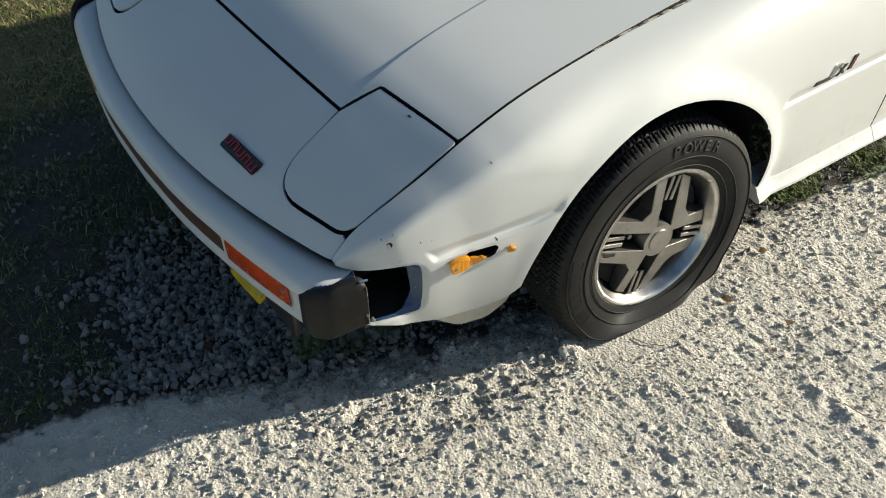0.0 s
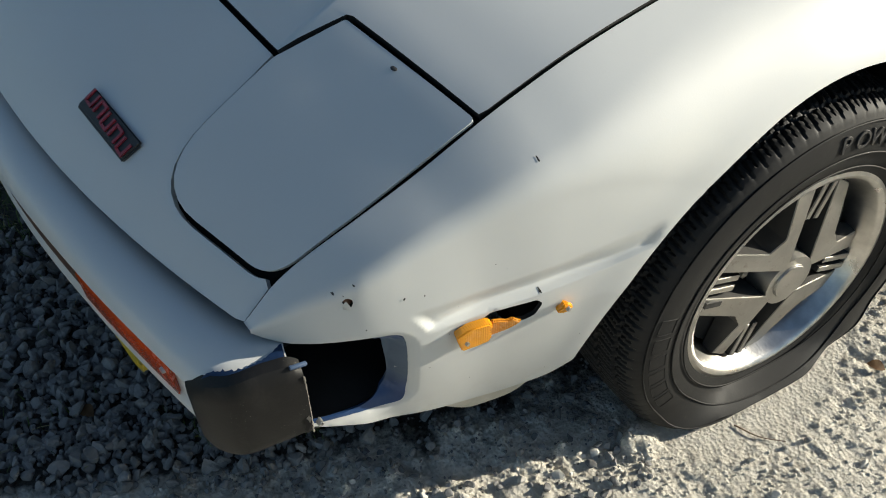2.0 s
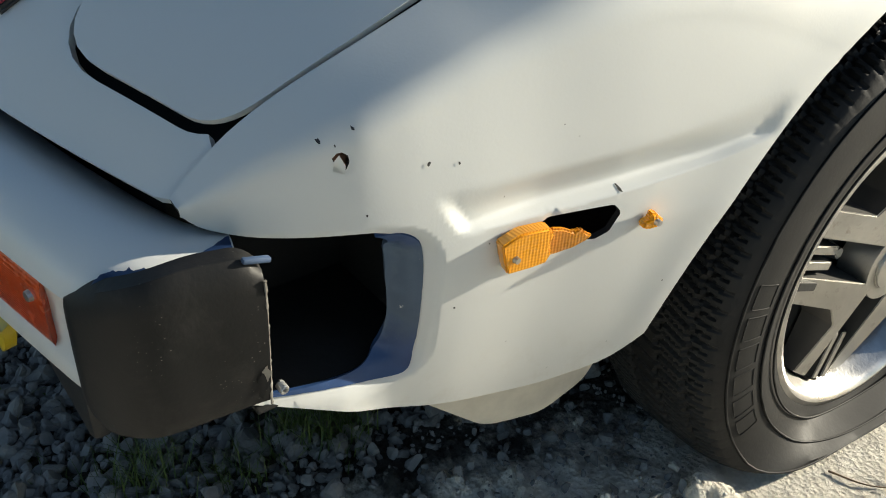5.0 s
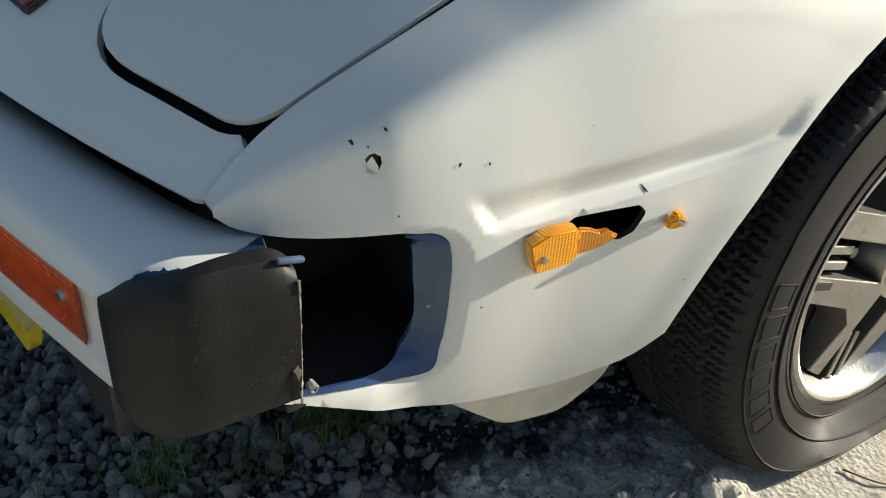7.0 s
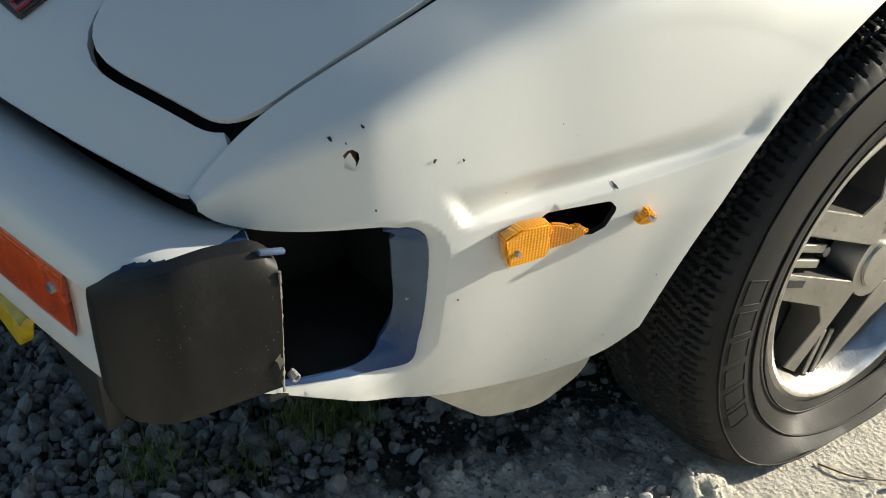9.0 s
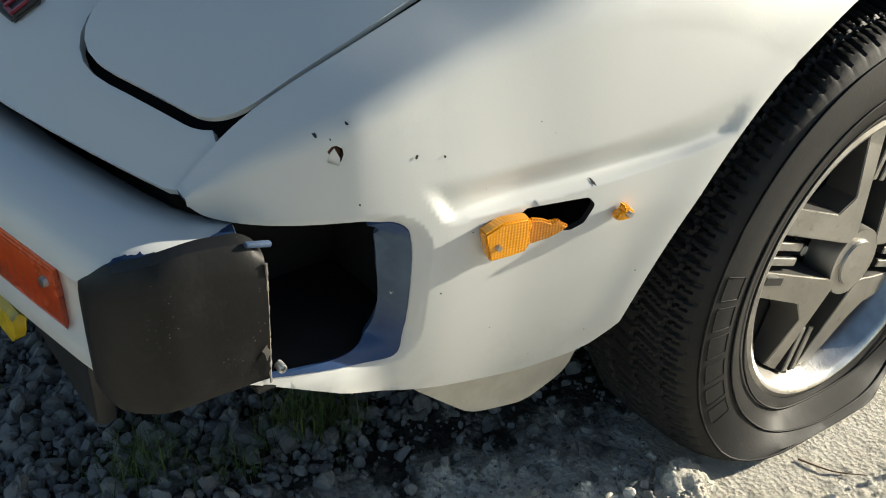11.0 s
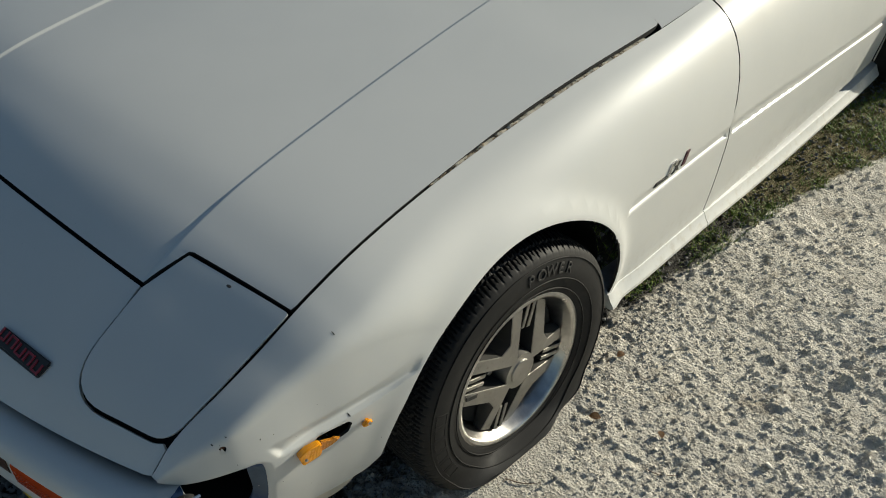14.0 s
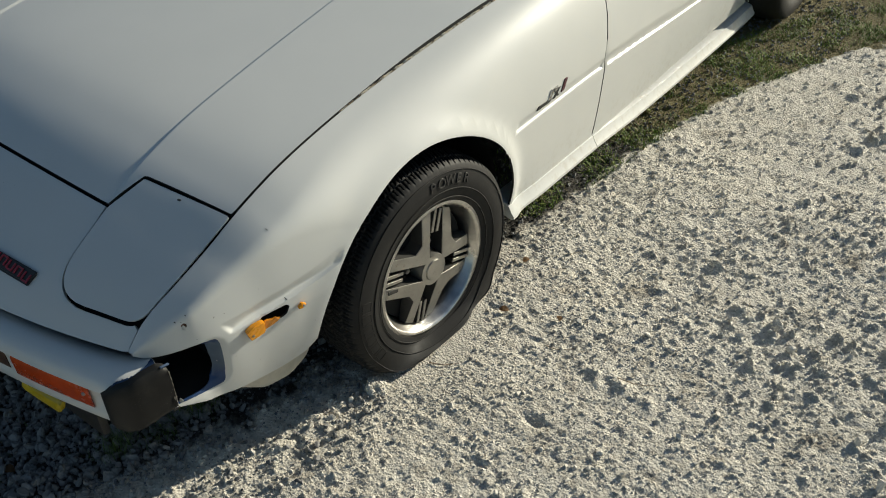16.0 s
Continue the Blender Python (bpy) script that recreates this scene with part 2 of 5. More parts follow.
def tube(bm, points, radius, sides=8, closed=False, caps=True):
    """A round bar along points; radius may be a list."""
    pts = [Vector(p) for p in points]
    rings = []
    for i, p in enumerate(pts):
        a = pts[i - 1] if (i or closed) else p
        b = pts[(i + 1) % len(pts)] if (i + 1 < len(pts) or closed) else p
        d = (b - a).normalized()
        up = Vector((0, 0, 1)) if abs(d.z) < 0.9 else Vector((1, 0, 0))
        u = d.cross(up).normalized()
        v = u.cross(d)
        r = radius[i] if isinstance(radius, (list, tuple)) else radius
        rings.append([bm.verts.new(p + r * (math.cos(t) * u + math.sin(t) * v)) for t in (k * math.tau / sides for k in range(sides))])
    pairs = list(zip(rings, rings[1:])) + ([(rings[-1], rings[0])] if closed else [])
    for a, b in pairs:
        for k in range(sides):
            bm.faces.new((a[k], a[(k + 1) % sides], b[(k + 1) % sides], b[k]))
    if caps and not closed:
        bm.faces.new(rings[0][::-1])
        bm.faces.new(rings[-1])
    return bm


def grid(bm, rows, close=False, flip=False):
    """Quads through rows of points."""
    vs = [[bm.verts.new(p) for p in row] for row in rows]
    for a, b in zip(vs, vs[1:]):
        n = len(a)
        for k in range(n if close else n - 1):
            q = (a[k], a[(k + 1) % n], b[(k + 1) % n], b[k])
            bm.faces.new(q[::-1] if flip else q)
    return vs


def smooth01(t):
    t = min(1.0, max(0.0, t))
    return t * t * (3 - 2 * t)


def curve1(keys, y):
    """A smooth curve through (y, value) keys (monotone pieces with averaged slopes)."""
    if y <= keys[0][0]:
        return keys[0][1]
    if y >= keys[-1][0]:
        return keys[-1][1]
    for i in range(len(keys) - 1):
        (a, p), (b, q) = keys[i], keys[i + 1]
        if a <= y <= b:
            def slope(j):
                if j <= 0 or j >= len(keys) - 1:
                    k = 0 if j <= 0 else len(keys) - 2
                    return (keys[k + 1][1] - keys[k][1]) / (keys[k + 1][0] - keys[k][0])
                return (keys[j + 1][1] - keys[j - 1][1]) / (keys[j + 1][0] - keys[j - 1][0])
            t, h = (y - a) / (b - a), b - a
            return ((2 * t**3 - 3 * t**2 + 1) * p + (t**3 - 2 * t**2 + t) * h * slope(i) + (3 * t**2 - 2 * t**3) * q + (t**3 - t**2) * h * slope(i + 1))


def spline(points, n):
    """n + 1 points evenly along a smooth line through the given ones."""
    pts = [Vector(p) for p in points]
    d = [0.0]
    for a, b in zip(pts, pts[1:]):
        d.append(d[-1] + (b - a).length)
    axes = [[(t, p[k]) for t, p in zip(d, pts)] for k in range(len(pts[0]))]
    return [Vector([curve1(ax, d[-1] * i / n) for ax in axes]) for i in range(n + 1)]


def rounded(corners, seg=8):
    """A closed outline from (x, y, radius) corners."""
    out, n = [], len(corners)
    for i, (x, y, r) in enumerate(corners):
        p, a, b = Vector((x, y)), Vector(corners[i - 1][:2]), Vector(corners[(i + 1) % n][:2])
        u, w = (a - p).normalized(), (b - p).normalized()
        half = u.angle(w) / 2
        if r <= 0 or half > 1.55:
            out.append(p)
            continue
        t = min(r / math.tan(half), 0.48 * (a - p).length, 0.48 * (b - p).length)
        for k in range(seg + 1):
            f = k / seg
            out.append((p + u * t) * (1 - f) ** 2 + 2 * p * f * (1 - f) + (p + w * t) * f * f)
    return out


def dense(outline, step):
    out = []
    for i, p in enumerate(outline):
        q = outline[(i + 1) % len(outline)]
        n = max(1, round((q - p).length / step))
        out += [p.lerp(q, k / n) for k in range(n)]
    return out


def inside(pts, poly):
    x, y = pts[:, 0], pts[:, 1]
    hit = np.zeros(len(pts), bool)
    px, py = np.array([p[0] for p in poly]), np.array([p[1] for p in poly])
    for i in range(len(poly)):
        x0, y0, x1, y1 = px[i - 1], py[i - 1], px[i], py[i]
        if y0 != y1:
            hit ^= ((y0 > y) != (y1 > y)) & (x < (x1 - x0) * (y - y0) / (y1 - y0) + x0)
    return hit


from mathutils.geometry import delaunay_2d_cdt


def panel(name, outline, fn, step, thick, material, parent, label="", holes=(), scale=(1, 1), roll=0.002, lip=0.005, choose=None, mirror=False, back=True, extra=(), flange=True, flip=False):
    """A pressed sheet: an outline in the plane (u, v), laid over fn(u, v), with rolled edges and real thickness.
    scale: metres for one step of u and v. choose(u, v, p): the material's index."""
    su, sv = scale
    loops = []
    for k, o in enumerate([outline, *holes]):
        o = dense([Vector((p[0] * su, p[1] * sv)) for p in o], step)
        area = sum(a.x * b.y - b.x * a.y for a, b in zip(o, o[1:] + o[:1]))
        loops.append(o if (area > 0) == (k == 0) else o[::-1])
    pts, edges, bound = [], [], []
    for o in loops:
        base = len(pts)
        pts += o
        edges += [(base + i, base + (i + 1) % len(o)) for i in range(len(o))]
        bound.append(list(range(base, base + len(o))))
    nb = len(pts)
    inner = []
    for o in loops:
        for i, p in enumerate(o):
            d = (o[(i + 1) % len(o)] - o[i - 1]).normalized()
            inner.append(p + Vector((-d.y, d.x)) * lip)
    x0, x1 = min(p.x for p in loops[0]), max(p.x for p in loops[0])
    y0, y1 = min(p.y for p in loops[0]), max(p.y for p in loops[0])
    gx, gy = np.meshgrid(np.arange(x0, x1, step), np.arange(y0, y1, step))
    gx = gx + (np.arange(gx.shape[0]) % 2)[:, None] * step * 0.5
    g = np.c_[gx.ravel(), gy.ravel()]
    allp = np.array([(p.x, p.y) for o in loops for p in o])
    inn = np.array([(p.x, p.y) for p in inner])

    def valid(q):
        ok = inside(q, loops[0])
        for o in loops[1:]:
            ok &= ~inside(q, o)
        return ok

    far = np.ones(len(g), bool)
    for c in np.array_split(np.arange(len(allp)), max(1, len(allp) // 200)):
        far &= ((g[:, None] - allp[None, c]) ** 2).sum(-1).min(1) > (lip * 1.7 + step * 0.3) ** 2
    if len(extra):
        x = np.array([(p[0] * su, p[1] * sv) for p in extra])
        clear = np.ones(len(x), bool)
        for c in np.array_split(np.arange(len(allp)), max(1, len(allp) // 200)):
            clear &= ((x[:, None] - allp[None, c]) ** 2).sum(-1).min(1) > (lip * 1.5) ** 2
        x = x[clear & valid(x)]
        for c in np.array_split(np.arange(len(x)), max(1, len(x) // 200)):
            far &= ((g[:, None] - x[None, c]) ** 2).sum(-1).min(1) > (step * 0.45) ** 2
        g = np.r_[g[valid(g) & far], x]
    else:
        g = g[valid(g) & far]
    near = ((inn[:, None] - allp[None]) ** 2).sum(-1).min(1) > (lip * 0.8) ** 2
    inn = inn[valid(inn) & near]
    pts = [Vector(p) for p in pts] + [Vector(p) for p in inn] + [Vector(p) for p in g]
    vs, _, fs, origin, _, _ = delaunay_2d_cdt(pts, edges, [], 0, 1e-6)
    cen = np.array([((vs[a].x + vs[b].x + vs[c].x) / 3, (vs[a].y + vs[b].y + vs[c].y) / 3) for a, b, c in fs])
    fs = [f[::-1] if flip else f for f, ok in zip(fs, valid(cen)) if ok]
    rim = {i for i in range(len(vs)) if any(o < nb for o in origin[i])}
    e = 0.0012
    top, nor = [], []
    for i, v in enumerate(vs):
        u, w = v.x / su, v.y / sv
        p = fn(u, w)
        n = (fn(u + e / su, w) - p).cross(fn(u, w + e / sv) - p)
        n = n.normalized() * (-1 if flip else 1) if n.length > 1e-12 else Vector((0, 0, 1))
        top.append(p - n * (roll if i in rim else 0.0))
        nor.append(n)
    material = list(material) if isinstance(material, (list, tuple)) else [material]
    # walls and backs take the dark that paints shade into the gaps
    dark = len(material)
    material.append(FLANGE)
    verts, faces, normals = list(top), [tuple(f) for f in fs], list(nor)
    pick = [choose(v.x / su, v.y / sv, p) if choose else 0 for v, p in zip(vs, top)]
    mats = [max(set((pick[a], pick[b], pick[c])), key=(pick[a], pick[b], pick[c]).count) for a, b, c in fs]
    used = {}
    for a, b, c in fs:
        for s, t in ((a, b), (b, c), (c, a)):
            used[(s, t)] = used.get((s, t), 0) + 1
    for s, t in list(used):
        if (t, s) not in used:
            p, q, n = top[s], top[t], (nor[s] + nor[t]) / 2
            side = (q - p).cross(n).normalized()
            base = len(verts)
            verts += [p, q, q - nor[t] * thick, p - nor[s] * thick]
            normals += [side] * 4
            faces.append((base, base + 3, base + 2, base + 1))
            mats.append(dark if flange else pick[s])
    if back:
        base = len(verts)
        verts += [p - n * thick for p, n in zip(top, nor)]
        normals += [-n for n in nor]
        faces += [(base + c, base + b, base + a) for a, b, c in fs]
        mats += [dark] * len(fs) if flange else mats[: len(fs)]
    if mirror:
        verts = [Vector((-p.x, p.y, p.z)) for p in verts]
        normals = [Vector((-n.x, n.y, n.z)) for n in normals]
        faces = [f[::-1] for f in faces]
    me = bpy.data.meshes.new(name)
    me.from_pydata(verts, [], faces)
    finish(me, material, 0)
    me.polygons.foreach_set("material_index", mats)
    me.normals_split_custom_set_from_vertices(normals)
    me.update()
    ob = new(name, me)
    ob.parent = parent
    return tagged(ob, label)


# ---------------------------------------------------------------- the ground
def scramble(ix, iy, seed):
    """An even random number in 0 to 1 for each whole-number cell."""
    h = (ix.astype(np.int64) * 374761393 + iy.astype(np.int64) * 668265263 + seed * 974711) & 0xFFFFFFFF
    h = ((h ^ (h >> 13)) * 1274126177) & 0xFFFFFFFF
    h = ((h ^ (h >> 16)) * 2246822519) & 0xFFFFFFFF
    return (h ^ (h >> 15)) / 4294967296.0


def ease(t):
    t = np.clip(t, 0.0, 1.0)
    return t * t * (3 - 2 * t)


def ripple(x, y, seed):
    """Smooth gradient noise, about -0.7 to 0.7."""
    ix, iy = np.floor(x), np.floor(y)
    fx, fy = x - ix, y - iy
    u, v = fx**3 * (fx * (fx * 6 - 15) + 10), fy**3 * (fy * (fy * 6 - 15) + 10)

    def corner(dx, dy):
        a = scramble(ix + dx, iy + dy, seed) * math.tau
        return np.cos(a) * (fx - dx) + np.sin(a) * (fy - dy)

    return (corner(0, 0) * (1 - u) + corner(1, 0) * u) * (1 - v) + (corner(0, 1) * (1 - u) + corner(1, 1) * u) * v


def rough_noise(x, y, seed, octaves=4):
    return sum(0.6**k * ripple(x * 2.13**k, y * 2.13**k, seed + k) for k in range(octaves))


def clods(x, y, size, share, lo, hi, seed):
    """Separate broken lumps: one in a share of the cells, with a tilted top and steep sides."""
    out = np.zeros_like(x)
    gx, gy = x / size, y / size
    ix, iy = np.floor(gx), np.floor(gy)
    for dx in (-1, 0, 1):
        for dy in (-1, 0, 1):
            cx, cy = ix + dx, iy + dy
            px = (gx - cx - scramble(cx, cy, seed)) * size
            py = (gy - cy - scramble(cx, cy, seed + 1)) * size
            r = lo + (hi - lo) * scramble(cx, cy, seed + 2) ** 2
            a = scramble(cx, cy, seed + 3) * math.tau
            u, v = px * np.cos(a) + py * np.sin(a), (py * np.cos(a) - px * np.sin(a)) * (1.1 + 0.7 * scramble(cx, cy, seed + 4))
            d = (np.abs(u) ** 2.6 + np.abs(v) ** 2.6) ** (1 / 2.6) / r
            top = r * (0.42 + 0.4 * scramble(cx, cy, seed + 5)) * (1 + 0.55 * u / r)
            out = np.maximum(out, (scramble(cx, cy, seed + 6) < share) * top * ease((1 - d) / 0.55))
    return out


BED = 0.007  # the level of the ground's sheet


def height(x, y):
    """Height of the ground: packed lime rock with broken lumps, pits and drag marks."""
    h = 0.012 * ripple(x * 0.9, y * 0.9, 3) + 0.009 * ripple(x * 2.7, y * 2.7, 7)
    near = ease((x - 0.30 + 0.28 * np.maximum(-0.6 - y, 0)) / 0.25) * ease((3.6 - x) / 0.5) * ease((y + 1.9) / 0.3) * ease((4.2 - y) / 0.8)
    t = y + 0.1 * (x - 0.8)
    patch = ease((ripple(x * 3.1, y * 3.1, 31) + 0.28) / 0.5)
    far = ease((x - 1.15) / 0.35)
    # a scraped band runs out sideways from the wheel
    band = ease((t + 0.27) / 0.1) * ease((0.16 - t) / 0.14) * (1 - 0.55 * ease((x - 1.45) / 0.3))
    loose = (1 - 0.85 * band) * (0.3 + 0.7 * patch)
    wx = x + 0.016 * ripple(x * 34, y * 34, 2) + 0.008 * ripple(x * 90, y * 90, 4)
    wy = y + 0.016 * ripple(x * 34, y * 34, 12) + 0.008 * ripple(x * 90, y * 90, 14)
    big = clods(wx, wy, 0.085, 0.40, 0.010, 0.034, 41)
    mid = clods(wx, wy, 0.036, 0.50, 0.0055, 0.0150, 61)
    small = clods(wx, wy, 0.0165, 0.55, 0.003, 0.0075, 81)
    f = rough_noise(x * 15, y * 18, 5, 5)
    grain = rough_noise(x * 62 + y * 20, y * 88 - x * 14, 105, 3)
    pits = ease((ripple(x * 21, y * 24, 95) - 0.12) / 0.22)
    drag = ripple(t * 62, x * 8, 25) + 0.6 * ripple(t * 130, x * 19, 26)
    h = h + near * (loose * (big * (0.3 + 1.25 * far) * patch + (0.85 + 0.8 * far) * mid) + (0.85 + 0.5 * loose) * (1 + 0.4 * far) * small + 0.0045 * f * (0.5 + 0.5 * loose) + 0.0022 * grain - 0.0035 * pits * (0.2 + 0.8 * loose) + 0.0020 * drag * (0.35 + 0.65 * band))
    # rough clods in front of the wheel
    heap = ease((0.80 - x) / 0.12) * ease((-0.17 - y) / 0.08) * ease((y + 0.9) / 0.15)
    h = h + near * heap * (0.2 * mid + 0.003 * f)
    # a hollow, a broken clod beside the wheel and a low ridge past it
    h = h - 0.013 * np.exp(-(((x - 1.12) / 0.030) ** 2) - ((y + 0.13) / 0.013) ** 2)
    d = np.hypot((x - 0.742) / 0.030, (y + 0.248) / 0.034) + 0.6 * ripple(x * 40, y * 40, 91)
    h = h + 0.024 * ease((1.1 - d) / 0.5)
    h = h + near * 0.014 * np.exp(-(((t - 0.13) / 0.03) ** 2)) * ease((x - 1.12) / 0.06) * ease((1.42 - x) / 0.1) * (0.4 + ripple(x * 30, y * 30, 93))
    h = h + (1 - near) * ease((0.8 - x) / 0.15) * ease((x + 1.6) / 0.2) * ease((y + 1.7) / 0.2) * 0.006 * ripple(x * 40, y * 40, 5)
    # flat where the tyre stands
    t = np.hypot((x - 0.75) / 0.105, (y + 0.02) / 0.23)
    h = h * ease((x + 3) / 0.9) * ease((5 - x) / 0.9) * ease((y + 4) / 0.9) * ease((6 - y) / 0.9)
    return h * (0.15 + 0.85 * ease((t - 0.8) / 0.25)) + BED


_ey = np.linspace(-2.0, 4.0, 1201)
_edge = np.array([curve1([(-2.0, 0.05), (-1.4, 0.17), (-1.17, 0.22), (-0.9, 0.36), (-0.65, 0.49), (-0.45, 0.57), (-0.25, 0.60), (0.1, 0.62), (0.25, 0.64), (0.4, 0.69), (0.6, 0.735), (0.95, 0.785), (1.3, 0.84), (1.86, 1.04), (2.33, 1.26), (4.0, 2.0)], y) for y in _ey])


def zones(x, y):
    """How far a spot is dark soil and painted shade, and how far lawn."""
    x, y = np.asarray(x, float), np.asarray(y, float)
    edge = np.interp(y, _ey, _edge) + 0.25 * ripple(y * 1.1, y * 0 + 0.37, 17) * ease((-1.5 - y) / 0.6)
    # edge pushed out and blended wider before the wheel, painting shade over rock
    soil_and_shade = 0.5 + (edge - x) / (0.12 + 0.30 * ease((y + 0.75) / 0.2) * ease((0.1 - y) / 0.15))
    left = 0.5 + (-1.15 - x) / 0.5
    verge = 0.62 * ease((y - 0.75) / 0.5) * ease((edge - x + 0.05) / 0.05) + 0.3 * ease((y - 1.5) / 0.8)
    lawn = np.where(y < 0.6, left, np.maximum(left, verge))
    lawn = np.where(y > 2.2, np.maximum(lawn, 0.5 + (edge + 0.1 - x) / 0.2), lawn)
    return np.clip(soil_and_shade, 0, 1), np.clip(lawn, 0, 1)


def axis(parts):
    out = []
    for a, b, n in parts:
        out += [a + (b - a) * i / n for i in range(n)]
    return np.array(out + [parts[-1][1]])


GX = axis([(-400, -40, 4), (-40, -6, 8), (-6, -1.5, 25), (-1.5, -0.2, 43), (-0.2, 0.3, 60), (0.3, 1.75, 380), (1.75, 2.3, 80), (2.3, 3.6, 80), (3.6, 6, 20), (6, 40, 10), (40, 400, 4)])
GY = axis([(-400, -40, 4), (-40, -4, 10), (-4, -1.7, 25), (-1.7, -1.15, 100), (-1.15, 0.75, 490), (0.75, 1.2, 80), (1.2, 3.0, 180), (3, 6, 40), (6, 40, 10), (40, 400, 4)])
_gx, _gy = np.meshgrid(GX, GY)
_fine = (_gx > 0.3) & (_gx < 2.3) & (_gy > -1.7) & (_gy < 1.2)
_gx = _gx + _fine * np.random.RandomState(11).uniform(-0.0011, 0.0011, _gx.shape)
_gy = _gy + _fine * np.random.RandomState(12).uniform(-0.0011, 0.0011, _gy.shape)
GZ = np.where((_gx > -3) & (_gx < 5) & (_gy > -4) & (_gy < 6), height(_gx, _gy), BED)


SOIL_AND_SHADE, LAWN = zones(_gx, _gy)
LGX, LGY = GX.tolist(), GY.tolist()


def lower_index(values, x):
    lo, hi = 0, len(values)
    while lo < hi:
        mid = (lo + hi) // 2
        lo, hi = (mid + 1, hi) if values[mid] < x else (lo, mid)
    return lo


def read(sheet, x, y):
    """A value of the ground's sheet at one spot."""
    i = min(max(lower_index(LGX, x) - 1, 0), len(LGX) - 2)
    j = min(max(lower_index(LGY, y) - 1, 0), len(LGY) - 2)
    u, v = (x - LGX[i]) / (LGX[i + 1] - LGX[i]), (y - LGY[j]) / (LGY[j + 1] - LGY[j])
    a, b = sheet[j], sheet[j + 1]
    return (a[i] * (1 - u) + a[i + 1] * u) * (1 - v) + (b[i] * (1 - u) + b[i + 1] * u) * v


_z, _soil_and_shade, _lawn = GZ.tolist(), SOIL_AND_SHADE.tolist(), LAWN.tolist()


def lump(x, y):
    return read(_z, x, y)


def spot(x, y):
    return read(_soil_and_shade, x, y), read(_lawn, x, y)


def make_ground():
    rows, n = _gx.shape
    me = bpy.data.meshes.new("ground")
    at = np.arange(rows * n).reshape(rows, n)
    quads = np.stack([at[:-1, :-1], at[:-1, 1:], at[1:, 1:], at[1:, :-1]], -1).reshape(-1, 4)
    me.vertices.add(rows * n)
    me.vertices.foreach_set("co", np.stack([_gx, _gy, GZ], -1).ravel())
    me.loops.add(quads.size)
    me.loops.foreach_set("vertex_index", quads.ravel())
    me.polygons.add(len(quads))
    me.polygons.foreach_set("loop_start", np.arange(0, quads.size, 4))
    me.update(calc_edges=True)
    for name, values in (("soil_and_shade", SOIL_AND_SHADE), ("lawn", LAWN)):
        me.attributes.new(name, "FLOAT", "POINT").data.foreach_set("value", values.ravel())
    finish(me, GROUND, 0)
    return tagged(new("ground", me), "pale crushed lime rock drive beside dark soil and thin grass", "ground", kind="structure")


make_ground()

# ---------------------------------------------------------------- the car: body lines
# Car axes: x to its left side, y to its rear, z up; the front axle at y = 0. It leans on its flat front tyre.
CAR = pose(-0.049, 0.0, 0.03, 0, 4.3, 0)
car = empty("car", CAR, label="old white sports coupe with a flat front tyre", category="car")
# stations of the top from nose to cowl: y, its bow in plan, z, its crown
TOP = [(-0.838, 0.278, 0.475, 0.0), (-0.775, 0.235, 0.523, 0.03), (-0.70, 0.185, 0.566, 0.06), (-0.578, 0.10, 0.625, 0.11), (-0.44, 0.07, 0.678, 0.105), (-0.25, 0.05, 0.717, 0.095), (0.20, 0.02, 0.770, 0.09), (0.65, 0.0, 0.806, 0.085), (1.0, 0.0, 0.828, 0.085)]
_s = np.linspace(0, len(TOP) - 1, 260)
_top = [np.array([curve1([(i, r[k]) for i, r in enumerate(TOP)], t) for t in _s]) for k in range(4)]


def x_fold(y):
    """Where the bonnet's shoulders fold up from its middle."""
    return 0.368 - 0.045 * (y + 0.56)


def z_top(x, y, raised=True):
    ys = _top[0] + _top[1] * x * x
    z = float(np.interp(y, ys, _top[2] - _top[3] * x * x))
    if raised:
        z += 0.0045 * smooth01((abs(x) - x_fold(y) + 0.005) / 0.010) * smooth01((0.62 - y) / 0.3)
    return z


def x_edge(y):
    return curve1([(-0.738, 0.600), (-0.694, 0.597), (-0.6, 0.607), (-0.457, 0.614), (-0.1, 0.613), (0.25, 0.632), (0.6, 0.655), (0.85, 0.663), (2.5, 0.66)], y)


def x_side(y):
    return curve1([(-0.738, 0.603), (-0.705, 0.640), (-0.642, 0.676), (-0.578, 0.698), (-0.5, 0.716), (-0.42, 0.738), (-0.3, 0.765), (-0.15, 0.785), (0, 0.795), (0.2, 0.797), (0.4, 0.797), (0.8, 0.806), (1.4, 0.818), (2.2, 0.826), (3.2, 0.76)], y)


def z_line(y):
    """The swage line along the side."""
    return curve1([(-0.6, 0.449), (-0.565, 0.450), (-0.513, 0.453), (-0.443, 0.460), (-0.365, 0.472), (-0.30, 0.486), (0.0, 0.49), (0.34, 0.475), (0.78, 0.463), (1.3, 0.425), (2.2, 0.36), (3.3, 0.34)], y)


ARCH, ARCH_R = Vector((-0.026, 0.254)), 0.358
Z_MID = 0.43


_cy = np.linspace(-0.75, 3.4, 900)


def table(keys):
    v = np.array([curve1(keys, y) for y in _cy])
    return lambda y: float(np.interp(y, _cy, v))


